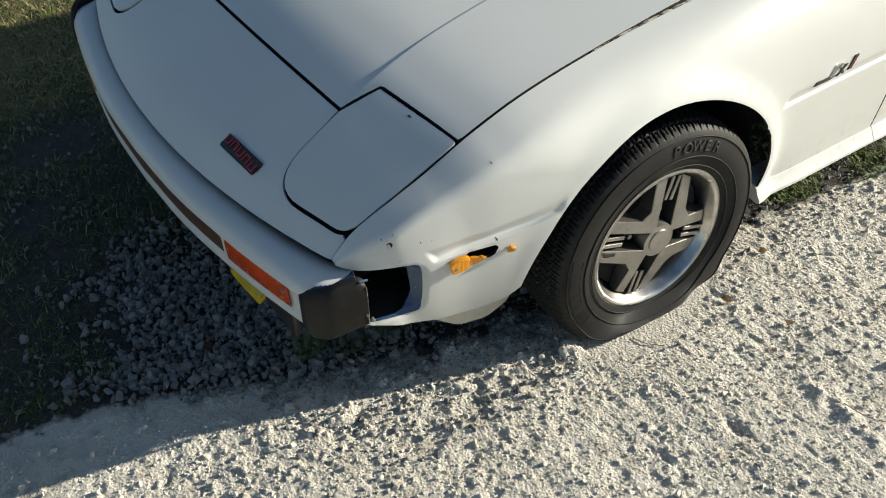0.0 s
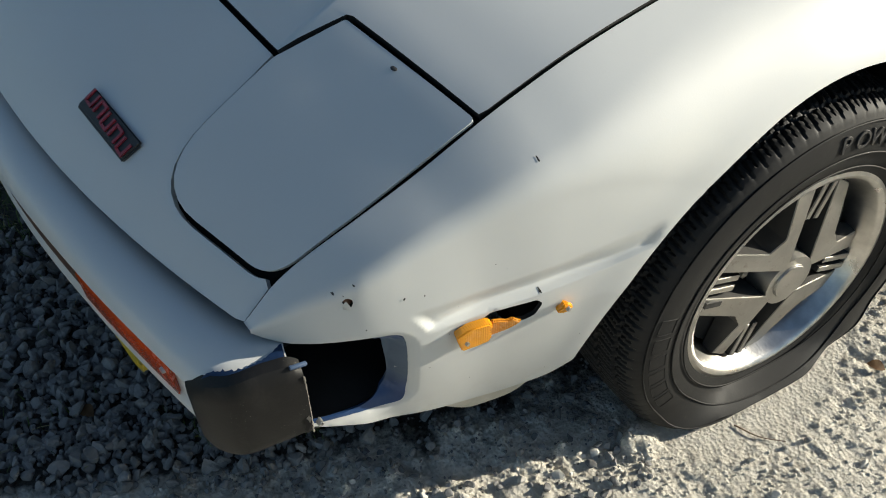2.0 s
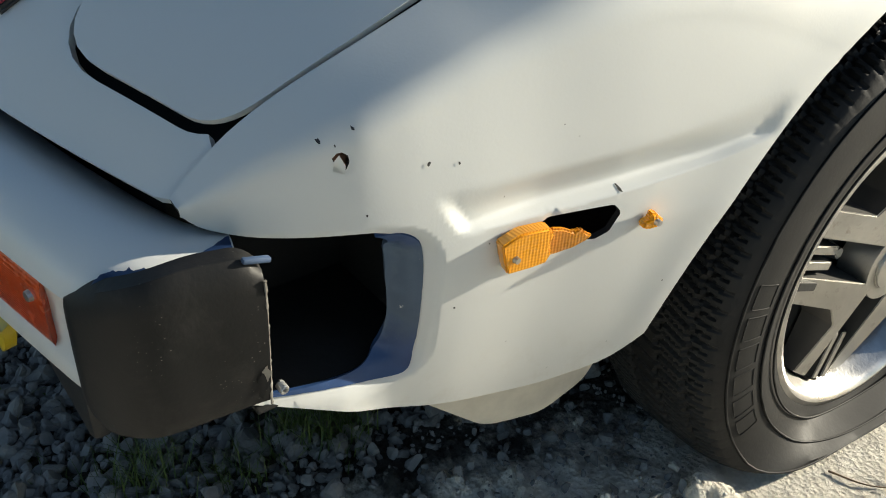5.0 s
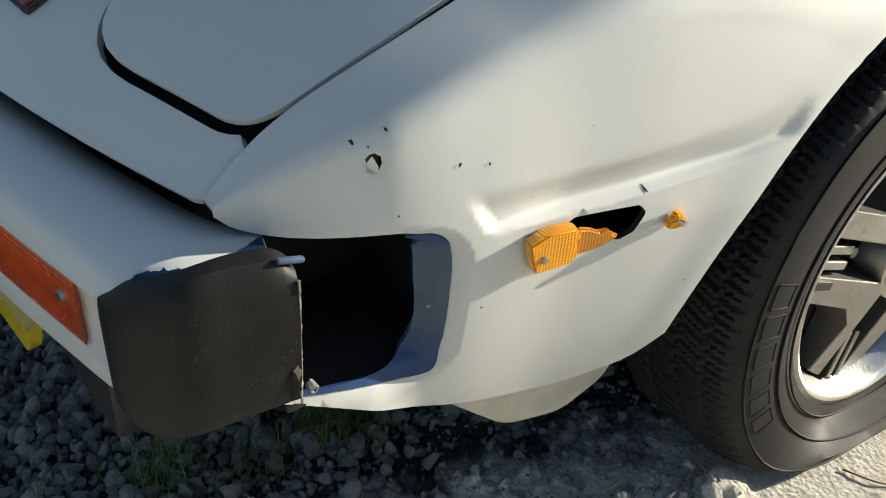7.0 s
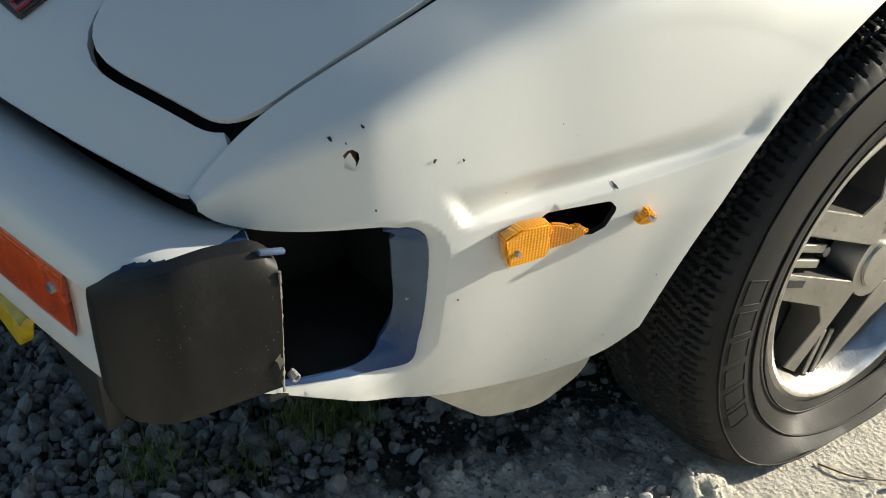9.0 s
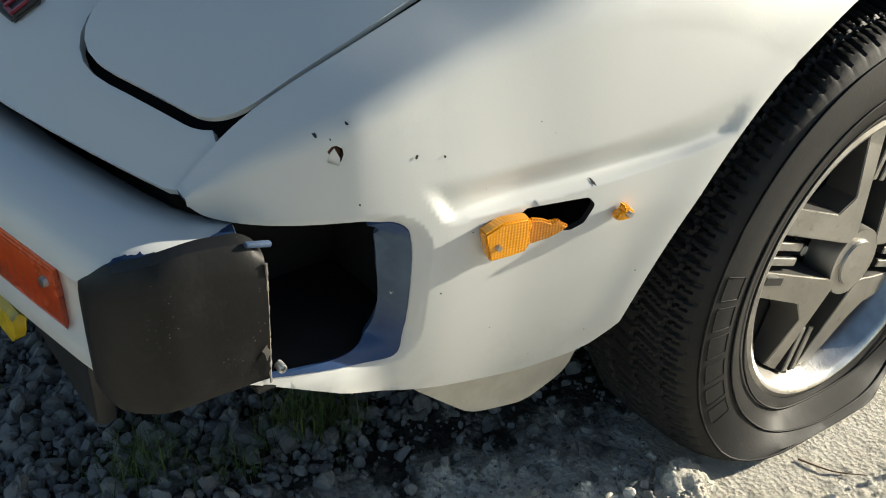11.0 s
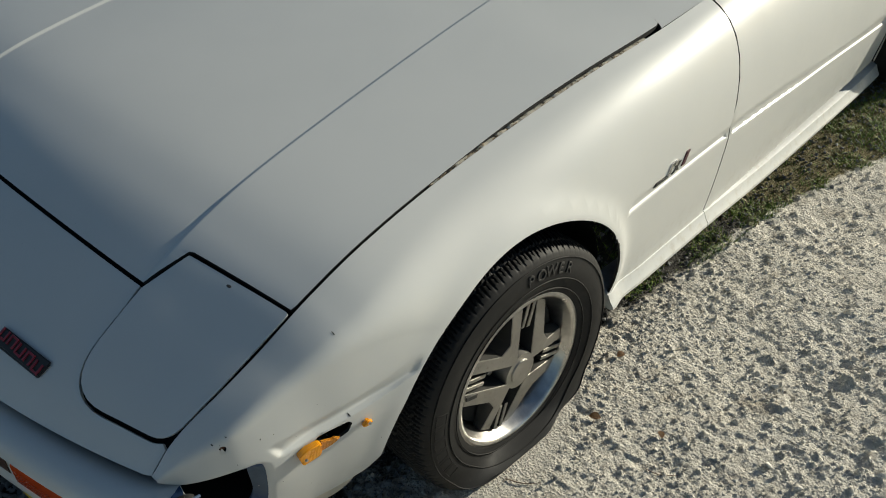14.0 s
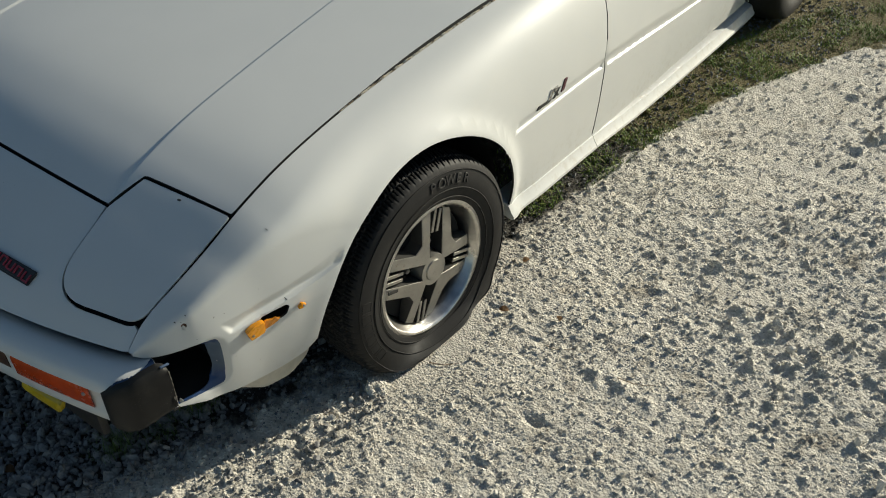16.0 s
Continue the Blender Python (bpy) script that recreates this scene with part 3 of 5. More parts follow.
# the shoulder's corner: how far out from the bonnet's edge, how far below it, and how crisp
shoulder_x = table([(-0.738, 0.012), (-0.70, 0.035), (-0.64, 0.058), (-0.61, 0.063), (-0.565, 0.068), (-0.51, 0.076), (-0.45, 0.088), (-0.387, 0.101), (-0.29, 0.121), (-0.15, 0.144), (0.0, 0.158), (0.15, 0.162), (0.4, 0.155), (0.9, 0.135), (3.4, 0.12)])
shoulder_z = table([(-0.738, 0.004), (-0.70, 0.009), (-0.64, 0.014), (-0.565, 0.015), (-0.51, 0.020), (-0.45, 0.026), (-0.387, 0.034), (-0.29, 0.044), (0.0, 0.056), (3.4, 0.058)])
crisp = table([(-0.75, 0.12), (-0.66, 0.10), (-0.5, 0.10), (-0.40, 0.12), (-0.32, 0.20), (-0.22, 0.34), (-0.1, 0.46), (0.05, 0.54), (0.3, 0.56), (3.4, 0.56)])
edge_x, flank_x = table([(y, x_edge(y)) for y in np.linspace(-0.738, 3.4, 420)]), table([(y, x_side(y)) for y in np.linspace(-0.738, 3.4, 420)])
edge_z = table([(y, z_top(x_edge(y), min(y, 0.95))) for y in np.linspace(-0.738, 3.4, 420)])


def bend(a, b, c, t):
    return (a[0] * (1 - t) ** 2 + 2 * b[0] * t * (1 - t) + c[0] * t * t, a[1] * (1 - t) ** 2 + 2 * b[1] * t * (1 - t) + c[1] * t * t)


def upper(y, q):
    """The section above half height: a flat shoulder, a tight roll and a nearly flat flank."""
    p0, p2 = (edge_x(y), edge_z(y)), (flank_x(y), Z_MID)
    c = (p0[0] + shoulder_x(y), p0[1] - shoulder_z(y))
    k = crisp(y)
    r = 1 - math.exp(-3.2 * k)
    a = (c[0] + (p0[0] - c[0]) * r, c[1] + (p0[1] - c[1]) * r)
    b = (c[0] + (p2[0] - c[0]) * k * 1.6, c[1] + (p2[1] - c[1]) * k * 1.6)
    t = 2 * q
    if t < 0.2:
        return p0[0] + (a[0] - p0[0]) * t / 0.2, p0[1] + (a[1] - p0[1]) * t / 0.2
    if t < 0.55:
        return bend(a, c, b, (t - 0.2) / 0.35)
    m = ((b[0] + p2[0]) / 2 + 0.22 * (p2[0] - b[0]), (b[1] + p2[1]) / 2)
    return bend(b, m, p2, (t - 0.55) / 0.45)


def side(y, q):
    """The side of the body: q = 0 at the edge of the bonnet, 0.5 at half height, 1 at the foot."""
    xs = flank_x(y)
    if q <= 0.5:
        x, z = upper(y, max(0.0, q))
        if q < 0:
            x += q
    else:
        z = Z_MID - (q - 0.5) * 0.72
        x = xs - 0.032 * ((Z_MID - z) / 0.22) ** 2.4 * (1 - 0.75 * smooth01((y - 0.2) / 0.3))
        if y < -0.60:
            x += (0.684 - 0.22 * (-0.60 - y) - x) * smooth01((0.425 - z) / 0.05) * smooth01((-0.60 - y) / 0.05)
    # swage line: a shallow hollow above a bright step
    t = z - z_line(y)
    ends = smooth01((y + 0.575 + 0.6 * t) / 0.016) * (0.55 + 0.45 * smooth01((y + 0.57) / 0.07)) * smooth01((-0.302 - y + 0.7 * t) / 0.022) * (1 - 0.55 * smooth01((y + 0.43) / 0.12)) + smooth01((y - 0.325) / 0.02)
    hollow = smooth01((t + 0.004) / 0.0065) * smooth01((0.034 - t) / 0.030)
    x -= (0.0118 - 0.0043 * smooth01((y - 0.1) / 0.2)) * hollow * ends
    # rolled flare round the wheel arch
    d = math.hypot(y - ARCH.x, z - ARCH.y) - ARCH_R
    x += (0.004 + 0.009 * smooth01((y + 0.33) / 0.3)) * math.exp(-max(0.0, d) ** 2 / 0.0011) * smooth01((0.60 - abs(y)) / 0.1)
    # step down round the bumper opening: a rounded frame with a crisp edge
    if y < -0.55 and z < 0.52:
        a, b = y + 0.616, abs(z - 0.386) - 0.041
        d = 0.034 - (math.hypot(max(0.0, a), max(0.0, b)) if a > 0 or b > 0 else max(a, b))
        f = 0.40 * smooth01(d / 0.016) + 0.60 * smooth01((d - 0.014) / 0.014)
        f *= 1 - 0.8 * smooth01((-0.60 - y) / 0.09) * smooth01((0.39 - z) / 0.03)
        x -= 0.022 * f
    return Vector((x, y, z))


def q_at(y, z):
    if z <= Z_MID:
        return 0.5 + (Z_MID - z) / 0.72
    lo, hi = 0.0, 0.5
    for _ in range(24):
        mid = (lo + hi) / 2
        lo, hi = (mid, hi) if upper(y, mid)[1] > z else (lo, mid)
    return (lo + hi) / 2


def sq(points):
    return [Vector((y, q_at(y, z))) for y, z in points]


# ---------------------------------------------------------------- front wings, doors, rear quarters
def z_low(y):
    return curve1([(-0.735, 0.333), (-0.70, 0.319), (-0.661, 0.300), (-0.627, 0.284), (-0.575, 0.267), (-0.52, 0.256), (-0.47, 0.2535), (-0.43, 0.261)], y)


def wing(mirror):
    top = [Vector((y, 0.0)) for y in np.linspace(-0.738, 0.795, 60)]
    seam = [Vector((0.795, q)) for q in np.linspace(0.02, q_at(0.795, 0.215), 16)]
    a0, a1 = math.atan2(0.212 - ARCH.y, 0.36), math.pi - 0.12
    arch = sq([(ARCH.x + ARCH_R * math.cos(a), ARCH.y + ARCH_R * math.sin(a)) for a in np.linspace(a0, a1, 60)])
    low = sq([(-0.397, 0.281), (-0.405, 0.273), (-0.416, 0.266)] + [(y, z_low(y)) for y in np.linspace(-0.43, -0.732, 26)])
    mouth = [(-0.735, 0.338), (-0.700, 0.332), (-0.681, 0.330), (-0.655, 0.3285), (-0.634, 0.3295), (-0.619, 0.336), (-0.6115, 0.349), (-0.609, 0.3726), (-0.6115, 0.4075), (-0.615, 0.438), (-0.619, 0.447), (-0.628, 0.452)]
    wide = [(-0.735, 0.3355), (-0.700, 0.3285), (-0.676, 0.3245), (-0.653, 0.321), (-0.631, 0.3185), (-0.610, 0.318), (-0.600, 0.322), (-0.5955, 0.333), (-0.5935, 0.36), (-0.5935, 0.403), (-0.5945, 0.430), (-0.597, 0.441), (-0.602, 0.447), (-0.611, 0.4515), (-0.622, 0.453)]
    lip_end = [tuple(p) for p in spline([(-0.632, 0.4560), (-0.645, 0.4560), (-0.665, 0.4555), (-0.69, 0.4555), (-0.712, 0.4570), (-0.727, 0.4610), (-0.7365, 0.469)], 20)]
    wide = [tuple(p) for p in spline(wide, 64)]
    wide = [(y + 0.0004 * noise.noise((y * 160, z * 160, 6)), z + 0.0004 * noise.noise((y * 160, z * 160, 16))) for y, z in wide]
    mouth = [tuple(p) for p in spline(mouth, 64)]
    edge = mouth + lip_end if mirror else wide + lip_end
    swage = [(y, q_at(y, z_line(y) + t)) for t in (-0.007, -0.004, -0.002, 0.0, 0.0025, 0.006, 0.011, 0.018, 0.026, 0.034, 0.042) for y in list(np.arange(-0.55, -0.27, 0.0055)) + list(np.arange(0.31, 0.79, 0.009))]
    rows = [(y, q_at(y, z)) for y in np.arange(-0.612, -0.552, 0.0034) for z in np.arange(0.296, 0.50, 0.0036)]
    rows += [(y, q) for y in np.arange(-0.72, 0.0, 0.012) for q in np.arange(0.06, 0.30, 0.016)]
    holes = []
    if not mirror:
        holes.append(sq([tuple(p) for p in rounded([(-0.516, 0.436, 0.004), (-0.502, 0.4465, 0.006), (-0.447, 0.4475, 0.007), (-0.4405, 0.440, 0.005), (-0.449, 0.424, 0.006), (-0.460, 0.419, 0.005), (-0.50, 0.424, 0.004)], 5)]))
        holes.append(sq([(-0.6465 + 0.0045 * math.cos(a) * (1 + 0.25 * math.sin(3 * a)), 0.509 + 0.0065 * math.sin(a)) for a in np.linspace(0, math.tau, 10)[:-1]]))
    if not mirror:
        flange = sq(wide) + sq(mouth)[::-1]
        panel("masked_flange", flange, side, 0.006, 0.004, BLUE, car, "blue paint inside the bumper opening", scale=(1, 0.75), lip=0.002, roll=0.0005, flange=False, flip=True)
    return panel("front_wing", top + seam + arch + low + sq(edge), side, 0.010, 0.006, WHITE, car, "" if mirror else "white wing with a torn hole and blue masked edge", holes, (1, 0.75), mirror=mirror, extra=swage + rows, flip=True)


for m in (False, True):
    wing(m)


def door(mirror):
    out = [Vector((0.801, 0.0)), Vector((2.05, 0.0))] + [Vector((2.05, q)) for q in (0.3, 0.5)] + sq([(2.02, 0.19), (0.801, 0.212)])
    d = panel("door", out, side, 0.02, 0.02, WHITE, car, scale=(1, 0.75), mirror=mirror, flip=True, extra=[(y, q_at(y, z_line(y) + t)) for t in (-0.007, -0.001, 0.005, 0.012, 0.025, 0.045) for y in np.arange(0.82, 2.04, 0.015)])
    return d


def quarter(mirror):
    c, r = Vector((2.42, 0.20)), 0.335
    arch = sq([(c.x + r * math.cos(a), max(0.16, c.y + r * math.sin(a))) for a in np.linspace(-0.1, math.pi + 0.1, 40)])
    out = [Vector((2.056, 0.0)), Vector((3.3, 0.0))] + sq([(3.3, 0.4), (3.25, 0.22), (2.8, 0.17)]) + arch + sq([(2.06, 0.188)])
    return panel("rear_wing", out, side, 0.04, 0.02, WHITE, car, scale=(1, 0.75), mirror=mirror, flip=True)


for m in (False, True):
    door(m)
    quarter(m)


# sills: a bright lip that stands out under the doors
def sill(mirror, y0, y1, label=""):
    bm = bmesh.new()
    rows = []
    for i in range(25):
        y = y0 + (y1 - y0) * i / 24
        zt = curve1([(0.33, 0.228), (0.8, 0.205), (1.1, 0.178), (1.5, 0.155), (2.4, 0.125)], y)
        x = side(y, q_at(y, 0.24)).x
        prof = [(-0.02, 0.02), (0.002, 0.012), (0.010, -0.004), (0.020, -0.016), (0.021, -0.024), (0.012, -0.028), (-0.03, -0.02), (-0.05, 0.02)]
        rows.append([((x + a) * (-1 if mirror else 1), y, zt + b) for a, b in prof])
    vs = grid(bm, rows, close=True, flip=not mirror)
    bm.faces.new(vs[0])
    bm.faces.new(vs[-1][::-1])
    bmesh.ops.recalc_face_normals(bm, faces=bm.faces)
    part("sill", bm, WHITE, car, label)


for m in (False, True):
    sill(m, 0.325, 0.797)
    sill(m, 0.800, 2.12)

# ---------------------------------------------------------------- bonnet, nose, lamp lids
LID = [(0.399, -0.487, 0.006), (0.6095, -0.457, 0.006), (0.6027, -0.600, 0.3), (0.5925, -0.699, 0.05), (0.388, -0.750, 0.075), (0.374, -0.57, 0.03)]
GAP = 0.0035


def grown(outline, d):
    n, out = len(outline), []
    area = sum(a.x * b.y - b.x * a.y for a, b in zip(outline, outline[1:] + outline[:1]))
    for i, p in enumerate(outline):
        t = (outline[(i + 1) % n] - outline[i - 1]).normalized()
        out.append(p + Vector((t.y, -t.x)) * d * (1 if area > 0 else -1))
    return out


def top_fn(x, y):
    return Vector((x, y, z_top(x, y)))


def flat_fn(x, y):
    """The nose panel, which sits lower than the lids and meets the bonnet flush."""
    return Vector((x, y, z_top(x, y, False)))


def lid_fn(x, y):
    """The lid: a touch proud, its rear corner slightly raised."""
    return Vector((x, y, z_top(x, y) + 0.002 * smooth01((y + 0.66) / 0.15) * smooth01((abs(x) - 0.45) / 0.15)))


def h_front(x):
    return -0.578 + 0.10 * x * x


def n_front(x):
    return -0.838 + 0.278 * x * x


def make_top():
    lid = rounded(LID)
    panel("headlamp_lid", lid, lid_fn, 0.016, 0.005, WHITE, car, flange=False)
    panel("headlamp_lid", lid, lid_fn, 0.016, 0.005, WHITE, car, mirror=True, flange=False)
    # bonnet
    half = [Vector((x, h_front(x) + GAP)) for x in np.linspace(0, 0.366, 14)]
    half += [Vector((0.369, -0.556)), Vector((0.394, -0.483)), Vector((0.402, -0.479))]
    half += [Vector((0.50, -0.465)), Vector((0.606, -0.450))]
    half += [Vector((x_edge(y) - 0.0060 - 0.0095 * smooth01((y + 0.15) / 0.35), y)) for y in np.linspace(-0.44, 0.60, 26)]
    half += [Vector((0.636, 0.611)), Vector((0.62, 0.6195)), Vector((0.60, 0.625)), Vector((0.4, 0.66)), Vector((0.2, 0.68))]
    out = half + [Vector((-p.x, p.y)) for p in half[:0:-1]]
    folds = [(sx * (x_fold(y) + x), y) for sx in (-1, 1) for x in (-0.012, -0.006, -0.003, 0.0, 0.003, 0.006, 0.012) for y in np.arange(-0.57, 0.64, 0.016)]
    panel("bonnet", out, top_fn, 0.018, 0.014, WHITE, car, "white bonnet with two raised shoulders and dark gaps", extra=folds)
    # nose
    half = [Vector((x, n_front(x))) for x in np.linspace(0, 0.585, 22)]
    half += [Vector((0.5962, -0.737)), Vector((0.5932, -0.704))]
    g = dense(grown(lid, 0.0048), 0.01)
    front = [p for p in g if p.y < -0.60 and (p.x < 0.585)]
    front = sorted([p for p in front if p.y < -0.69 and p.x > 0.42], key=lambda p: -p.x) + sorted([p for p in front if not (p.y < -0.69 and p.x > 0.42) and p.x < 0.43], key=lambda p: p.y)
    half += front + [Vector((0.3675, -0.578)), Vector((0.366, h_front(0.366) - GAP))]
    half += [Vector((x, h_front(x) - GAP)) for x in np.linspace(0.35, 0.0, 12)]
    out = half + [Vector((-p.x, p.y)) for p in half[-2:0:-1]]
    panel("nose_panel", out, flat_fn, 0.018, 0.008, WHITE, car, flange=False)
    # cowl below the screen
    half = [Vector((0, 0.687)), Vector((0.2, 0.684)), Vector((0.4, 0.664)), Vector((0.60, 0.629)), Vector((0.622, 0.6235)), Vector((0.640, 0.614)), Vector((0.650, 0.606)), Vector((0.66, 0.80)), Vector((0.655, 0.90)), Vector((0.5, 0.86)), Vector((0.25, 0.84)), Vector((0, 0.835))]
    out = half + [Vector((-p.x, p.y)) for p in half[-2:0:-1]]
    panel("cowl_panel", out, lambda x, y: Vector((x, y, z_top(x, y) - 0.004)), 0.03, 0.01, WHITE, car)
    # added black sheet standing in for the shade under the gaps
    half = [Vector((x, n_front(x) + 0.02)) for x in np.linspace(0, 0.57, 12)] + [Vector((0.585, -0.69))] + [Vector((x_edge(y) + 0.006, y)) for y in np.linspace(-0.62, 0.62, 14)]
    out = half + [Vector((-p.x, p.y)) for p in half[:0:-1]]
    panel("inner_structure", out, lambda x, y: Vector((x, y, z_top(x, y) - 0.034)), 0.05, 0.02, BLACK, car)


make_top()


def gap_seal():
    """Crumbling pale sealer in the gap beside the bonnet."""
    bm = bmesh.new()
    rows = []
    for i in range(120):
        y = -0.12 + 0.66 * i / 119
        x = x_edge(y)
        z = z_top(x, y) - 0.0035 + 0.0025 * noise.noise((y * 60, 0, 4))
        w = 0.002 * noise.noise((y * 45, 1, 4))
        rows.append([(x - 0.016, y, z - 0.006), (x - 0.009 + w, y, z), (x - 0.001 + w * 0.5, y, z), (x + 0.004, y, z - 0.004)])
    grid(bm, rows)
    part("gap_sealer", bm, SEAL, car, "crumbling black and cream sealer strip")


gap_seal()


# ---------------------------------------------------------------- bumper
OUTER = spline([(0, -0.888), (0.2, -0.880), (0.4, -0.853), (0.55, -0.823), (0.612, -0.806), (0.646, -0.783), (0.658, -0.745), (0.668, -0.702)], 80)
INNER = spline([(0, -0.80), (0.2, -0.79), (0.4, -0.762), (0.52, -0.735), (0.56, -0.722), (0.585, -0.712), (0.60, -0.70), (0.606, -0.69)], 80)


def bumper_at(i, f, z, out=0.0):
    """A point of the bumper: i along it (negative on the car's right), f from its inner to its outer line."""
    k = min(80, abs(i))
    a, b = int(k), min(80, int(k) + 1)
    o, n = OUTER[a].lerp(OUTER[b], k - a), INNER[a].lerp(INNER[b], k - a)
    p = n.lerp(o, f)
    if out:
        p = p + (o - n).normalized() * out
    return Vector((math.copysign(p.x, i) if i else p.x, p.y, z))


def sweep(bm, i0, i1, step, profile, closed=True):
    """profile: (f, z, out) all along."""
    n = max(1, round((i1 - i0) / step))
    rows = [[bumper_at(i0 + (i1 - i0) * k / n, *p) for p in profile] for k in range(n + 1)]
    vs = grid(bm, rows, close=closed)
    if closed:
        bm.faces.new(vs[0])
        bm.faces.new(vs[-1][::-1])
    bmesh.ops.recalc_face_normals(bm, faces=bm.faces)
    return bm


bumper = empty("bumper", parent=car)
part("shell", sweep(bmesh.new(), -78, 78, 2, [(0.0, 0.436, 0), (0.15, 0.446, 0), (0.32, 0.453, 0), (0.5, 0.456, 0), (0.7, 0.454, 0), (0.88, 0.446, 0), (0.97, 0.434, 0), (1.0, 0.424, 0), (0.94, 0.418, 0), (0.92, 0.40, 0), (0.92, 0.365, 0), (0.97, 0.360, 0), (0.985, 0.348, 0), (0.95, 0.334, 0), (0.6, 0.326, 0), (0.0, 0.33, 0)]), WHITE, bumper, sharp=50)
part("centre_strip", sweep(bmesh.new(), -38, 38, 2, [(0.85, 0.419, 0), (0.93, 0.417, 0), (0.955, 0.41, 0), (0.95, 0.372, 0), (0.93, 0.366, 0), (0.85, 0.364, 0)]), BROWN, bumper, "rust-brown strip set into the bumper")
for s in (-1, 1):
    lens = part("turn_signal", sweep(bmesh.new(), *sorted((s * 40.2, s * 61.2)), 1, [(0.86, 0.420, 0), (0.97, 0.418, 0), (1.0, 0.412, 0), (0.985, 0.368, 0), (0.96, 0.361, 0), (0.86, 0.36, 0)]), RED_ORANGE, bumper, "red-orange lens with a steel screw")
    bm = bmesh.new()
    p = bumper_at(s * 59.6, 1.0, 0.402)
    bmesh.ops.create_cone(bm, cap_ends=True, segments=10, radius1=0.005, radius2=0.004, depth=0.006, matrix=Matrix.Translation(p) @ Euler((math.pi / 2, 0, s * 0.2)).to_matrix().to_4x4())
    part("screw", bm, STEEL, lens)


def end_cap(s):
    bm = bmesh.new()
    n = 30
    prof = [(0.318, -0.005), (0.330, 0.008), (0.345, 0.0105), (0.40, 0.0115), (0.445, 0.0105), (0.462, 0.008), (0.470, 0.002), (0.470, -0.012), (0.318, -0.018)]
    rows = []
    for k in range(n + 1):
        i = 64.6 + 14.6 * k / n
        t = k / n
        ends = smooth01(t / 0.08)
        lo = 0.016 * (1 - smooth01(t / 0.22)) - 0.002
        hi = -0.040 * max(0.0, 1 - t / 0.72) ** 1.8 - 0.012 * max(0.0, (t - 0.86) / 0.14) ** 2
        rise = 0.024 * t
        row = []
        for z, o in prof:
            f = (z - 0.318) / 0.152
            zz = z + lo * (1 - f) + hi * f + rise * (1 - f) - 0.004
            row.append(bumper_at(s * i, 1.0, zz, o * (0.35 + 0.65 * ends)))
        rows.append(row)
    vs = grid(bm, rows, close=True)
    bm.faces.new(vs[0])
    bm.faces.new(vs[-1][::-1])
    bmesh.ops.recalc_face_normals(bm, faces=bm.faces)
    cap = part("end_cap", bm, CAP, bumper, "weathered black plastic bumper end", sharp=40)
    if s > 0:
        bm = bmesh.new()
        rows = []
        for k in range(60):
            t = k / 59
            i = 66.6 + 11.2 * t
            fs = curve1([(0, 0.985), (0.08, 0.92), (0.2, 0.84), (0.4, 0.79), (0.6, 0.76), (0.8, 0.68), (1, 0.48)], t) + 0.022 * noise.noise((i * 2.1, 0, 8)) + 0.012 * noise.noise((i * 7.0, 0, 9))
            row = []
            for f in np.linspace(fs, 1.0, 7):
                z = float(np.interp(f, (0.3, 0.5, 0.7, 0.88, 0.97, 1.0), (0.452, 0.456, 0.454, 0.446, 0.434, 0.424)))
                row.append(bumper_at(i, f, z + 0.0034, 0.0022))
            rows.append(row + [bumper_at(i, 1.0, 0.405, 0.002)])
        grid(bm, rows)
        bmesh.ops.solidify(bm, geom=bm.faces[:], thickness=0.0015)
        part("masked_edge", bm, BLUE, bumper, "blue paint edge above the end cap")
        bm = bmesh.new()
        box(bm, (-0.0025, -0.012, -0.002), (0.0025, 0.008, 0.002), 0.0015, pose(0.668, -0.711, 0.4625, -16, 0, 0))
        part("tongue", bm, SILVER_BLUE, bumper, "short pale blue bracket tongue")
        bm = bmesh.new()
        pts = [bumper_at(79.2, 1.0, 0.343 + 0.108 * k / 40, 0.0095 + 0.0016 * noise.noise((k * 0.5, 0, 3))) for k in range(41)]
        tube(bm, pts, [0.0011 + 0.0009 * noise.noise((k * 0.9, 2, 3)) for k in range(41)], 6)
        part("scuffed_edge", bm, SCUFF, cap, "pale scuffed edge of the plastic")
        for k, (i, z, r) in enumerate(((78.6, 0.366, 0.005), (78.9, 0.374, 0.004), (78.5, 0.358, 0.0035))):
            bm = bmesh.new()
            n = (OUTER[79] - INNER[79]).normalized()
            m = Matrix.Translation(bumper_at(i, 1.0, z, 0.0108)) @ Vector((n.x, n.y, 0.0)).to_track_quat("Z", "Y").to_matrix().to_4x4()
            ring = [m @ Vector((r * (0.6 + 0.4 * math.sin(5 * a + k)) * math.cos(a), 1.9 * r * math.sin(a), 0.0009)) for a in np.linspace(0, math.tau, 10)[:-1]]
            f = bm.faces.new([bm.verts.new(p) for p in ring])
            bmesh.ops.solidify(bm, geom=[f], thickness=0.0008)
            part("torn_nick", bm, SCUFF if k == 1 else BLACK, cap)
    return cap


end_cap(1), end_cap(-1)


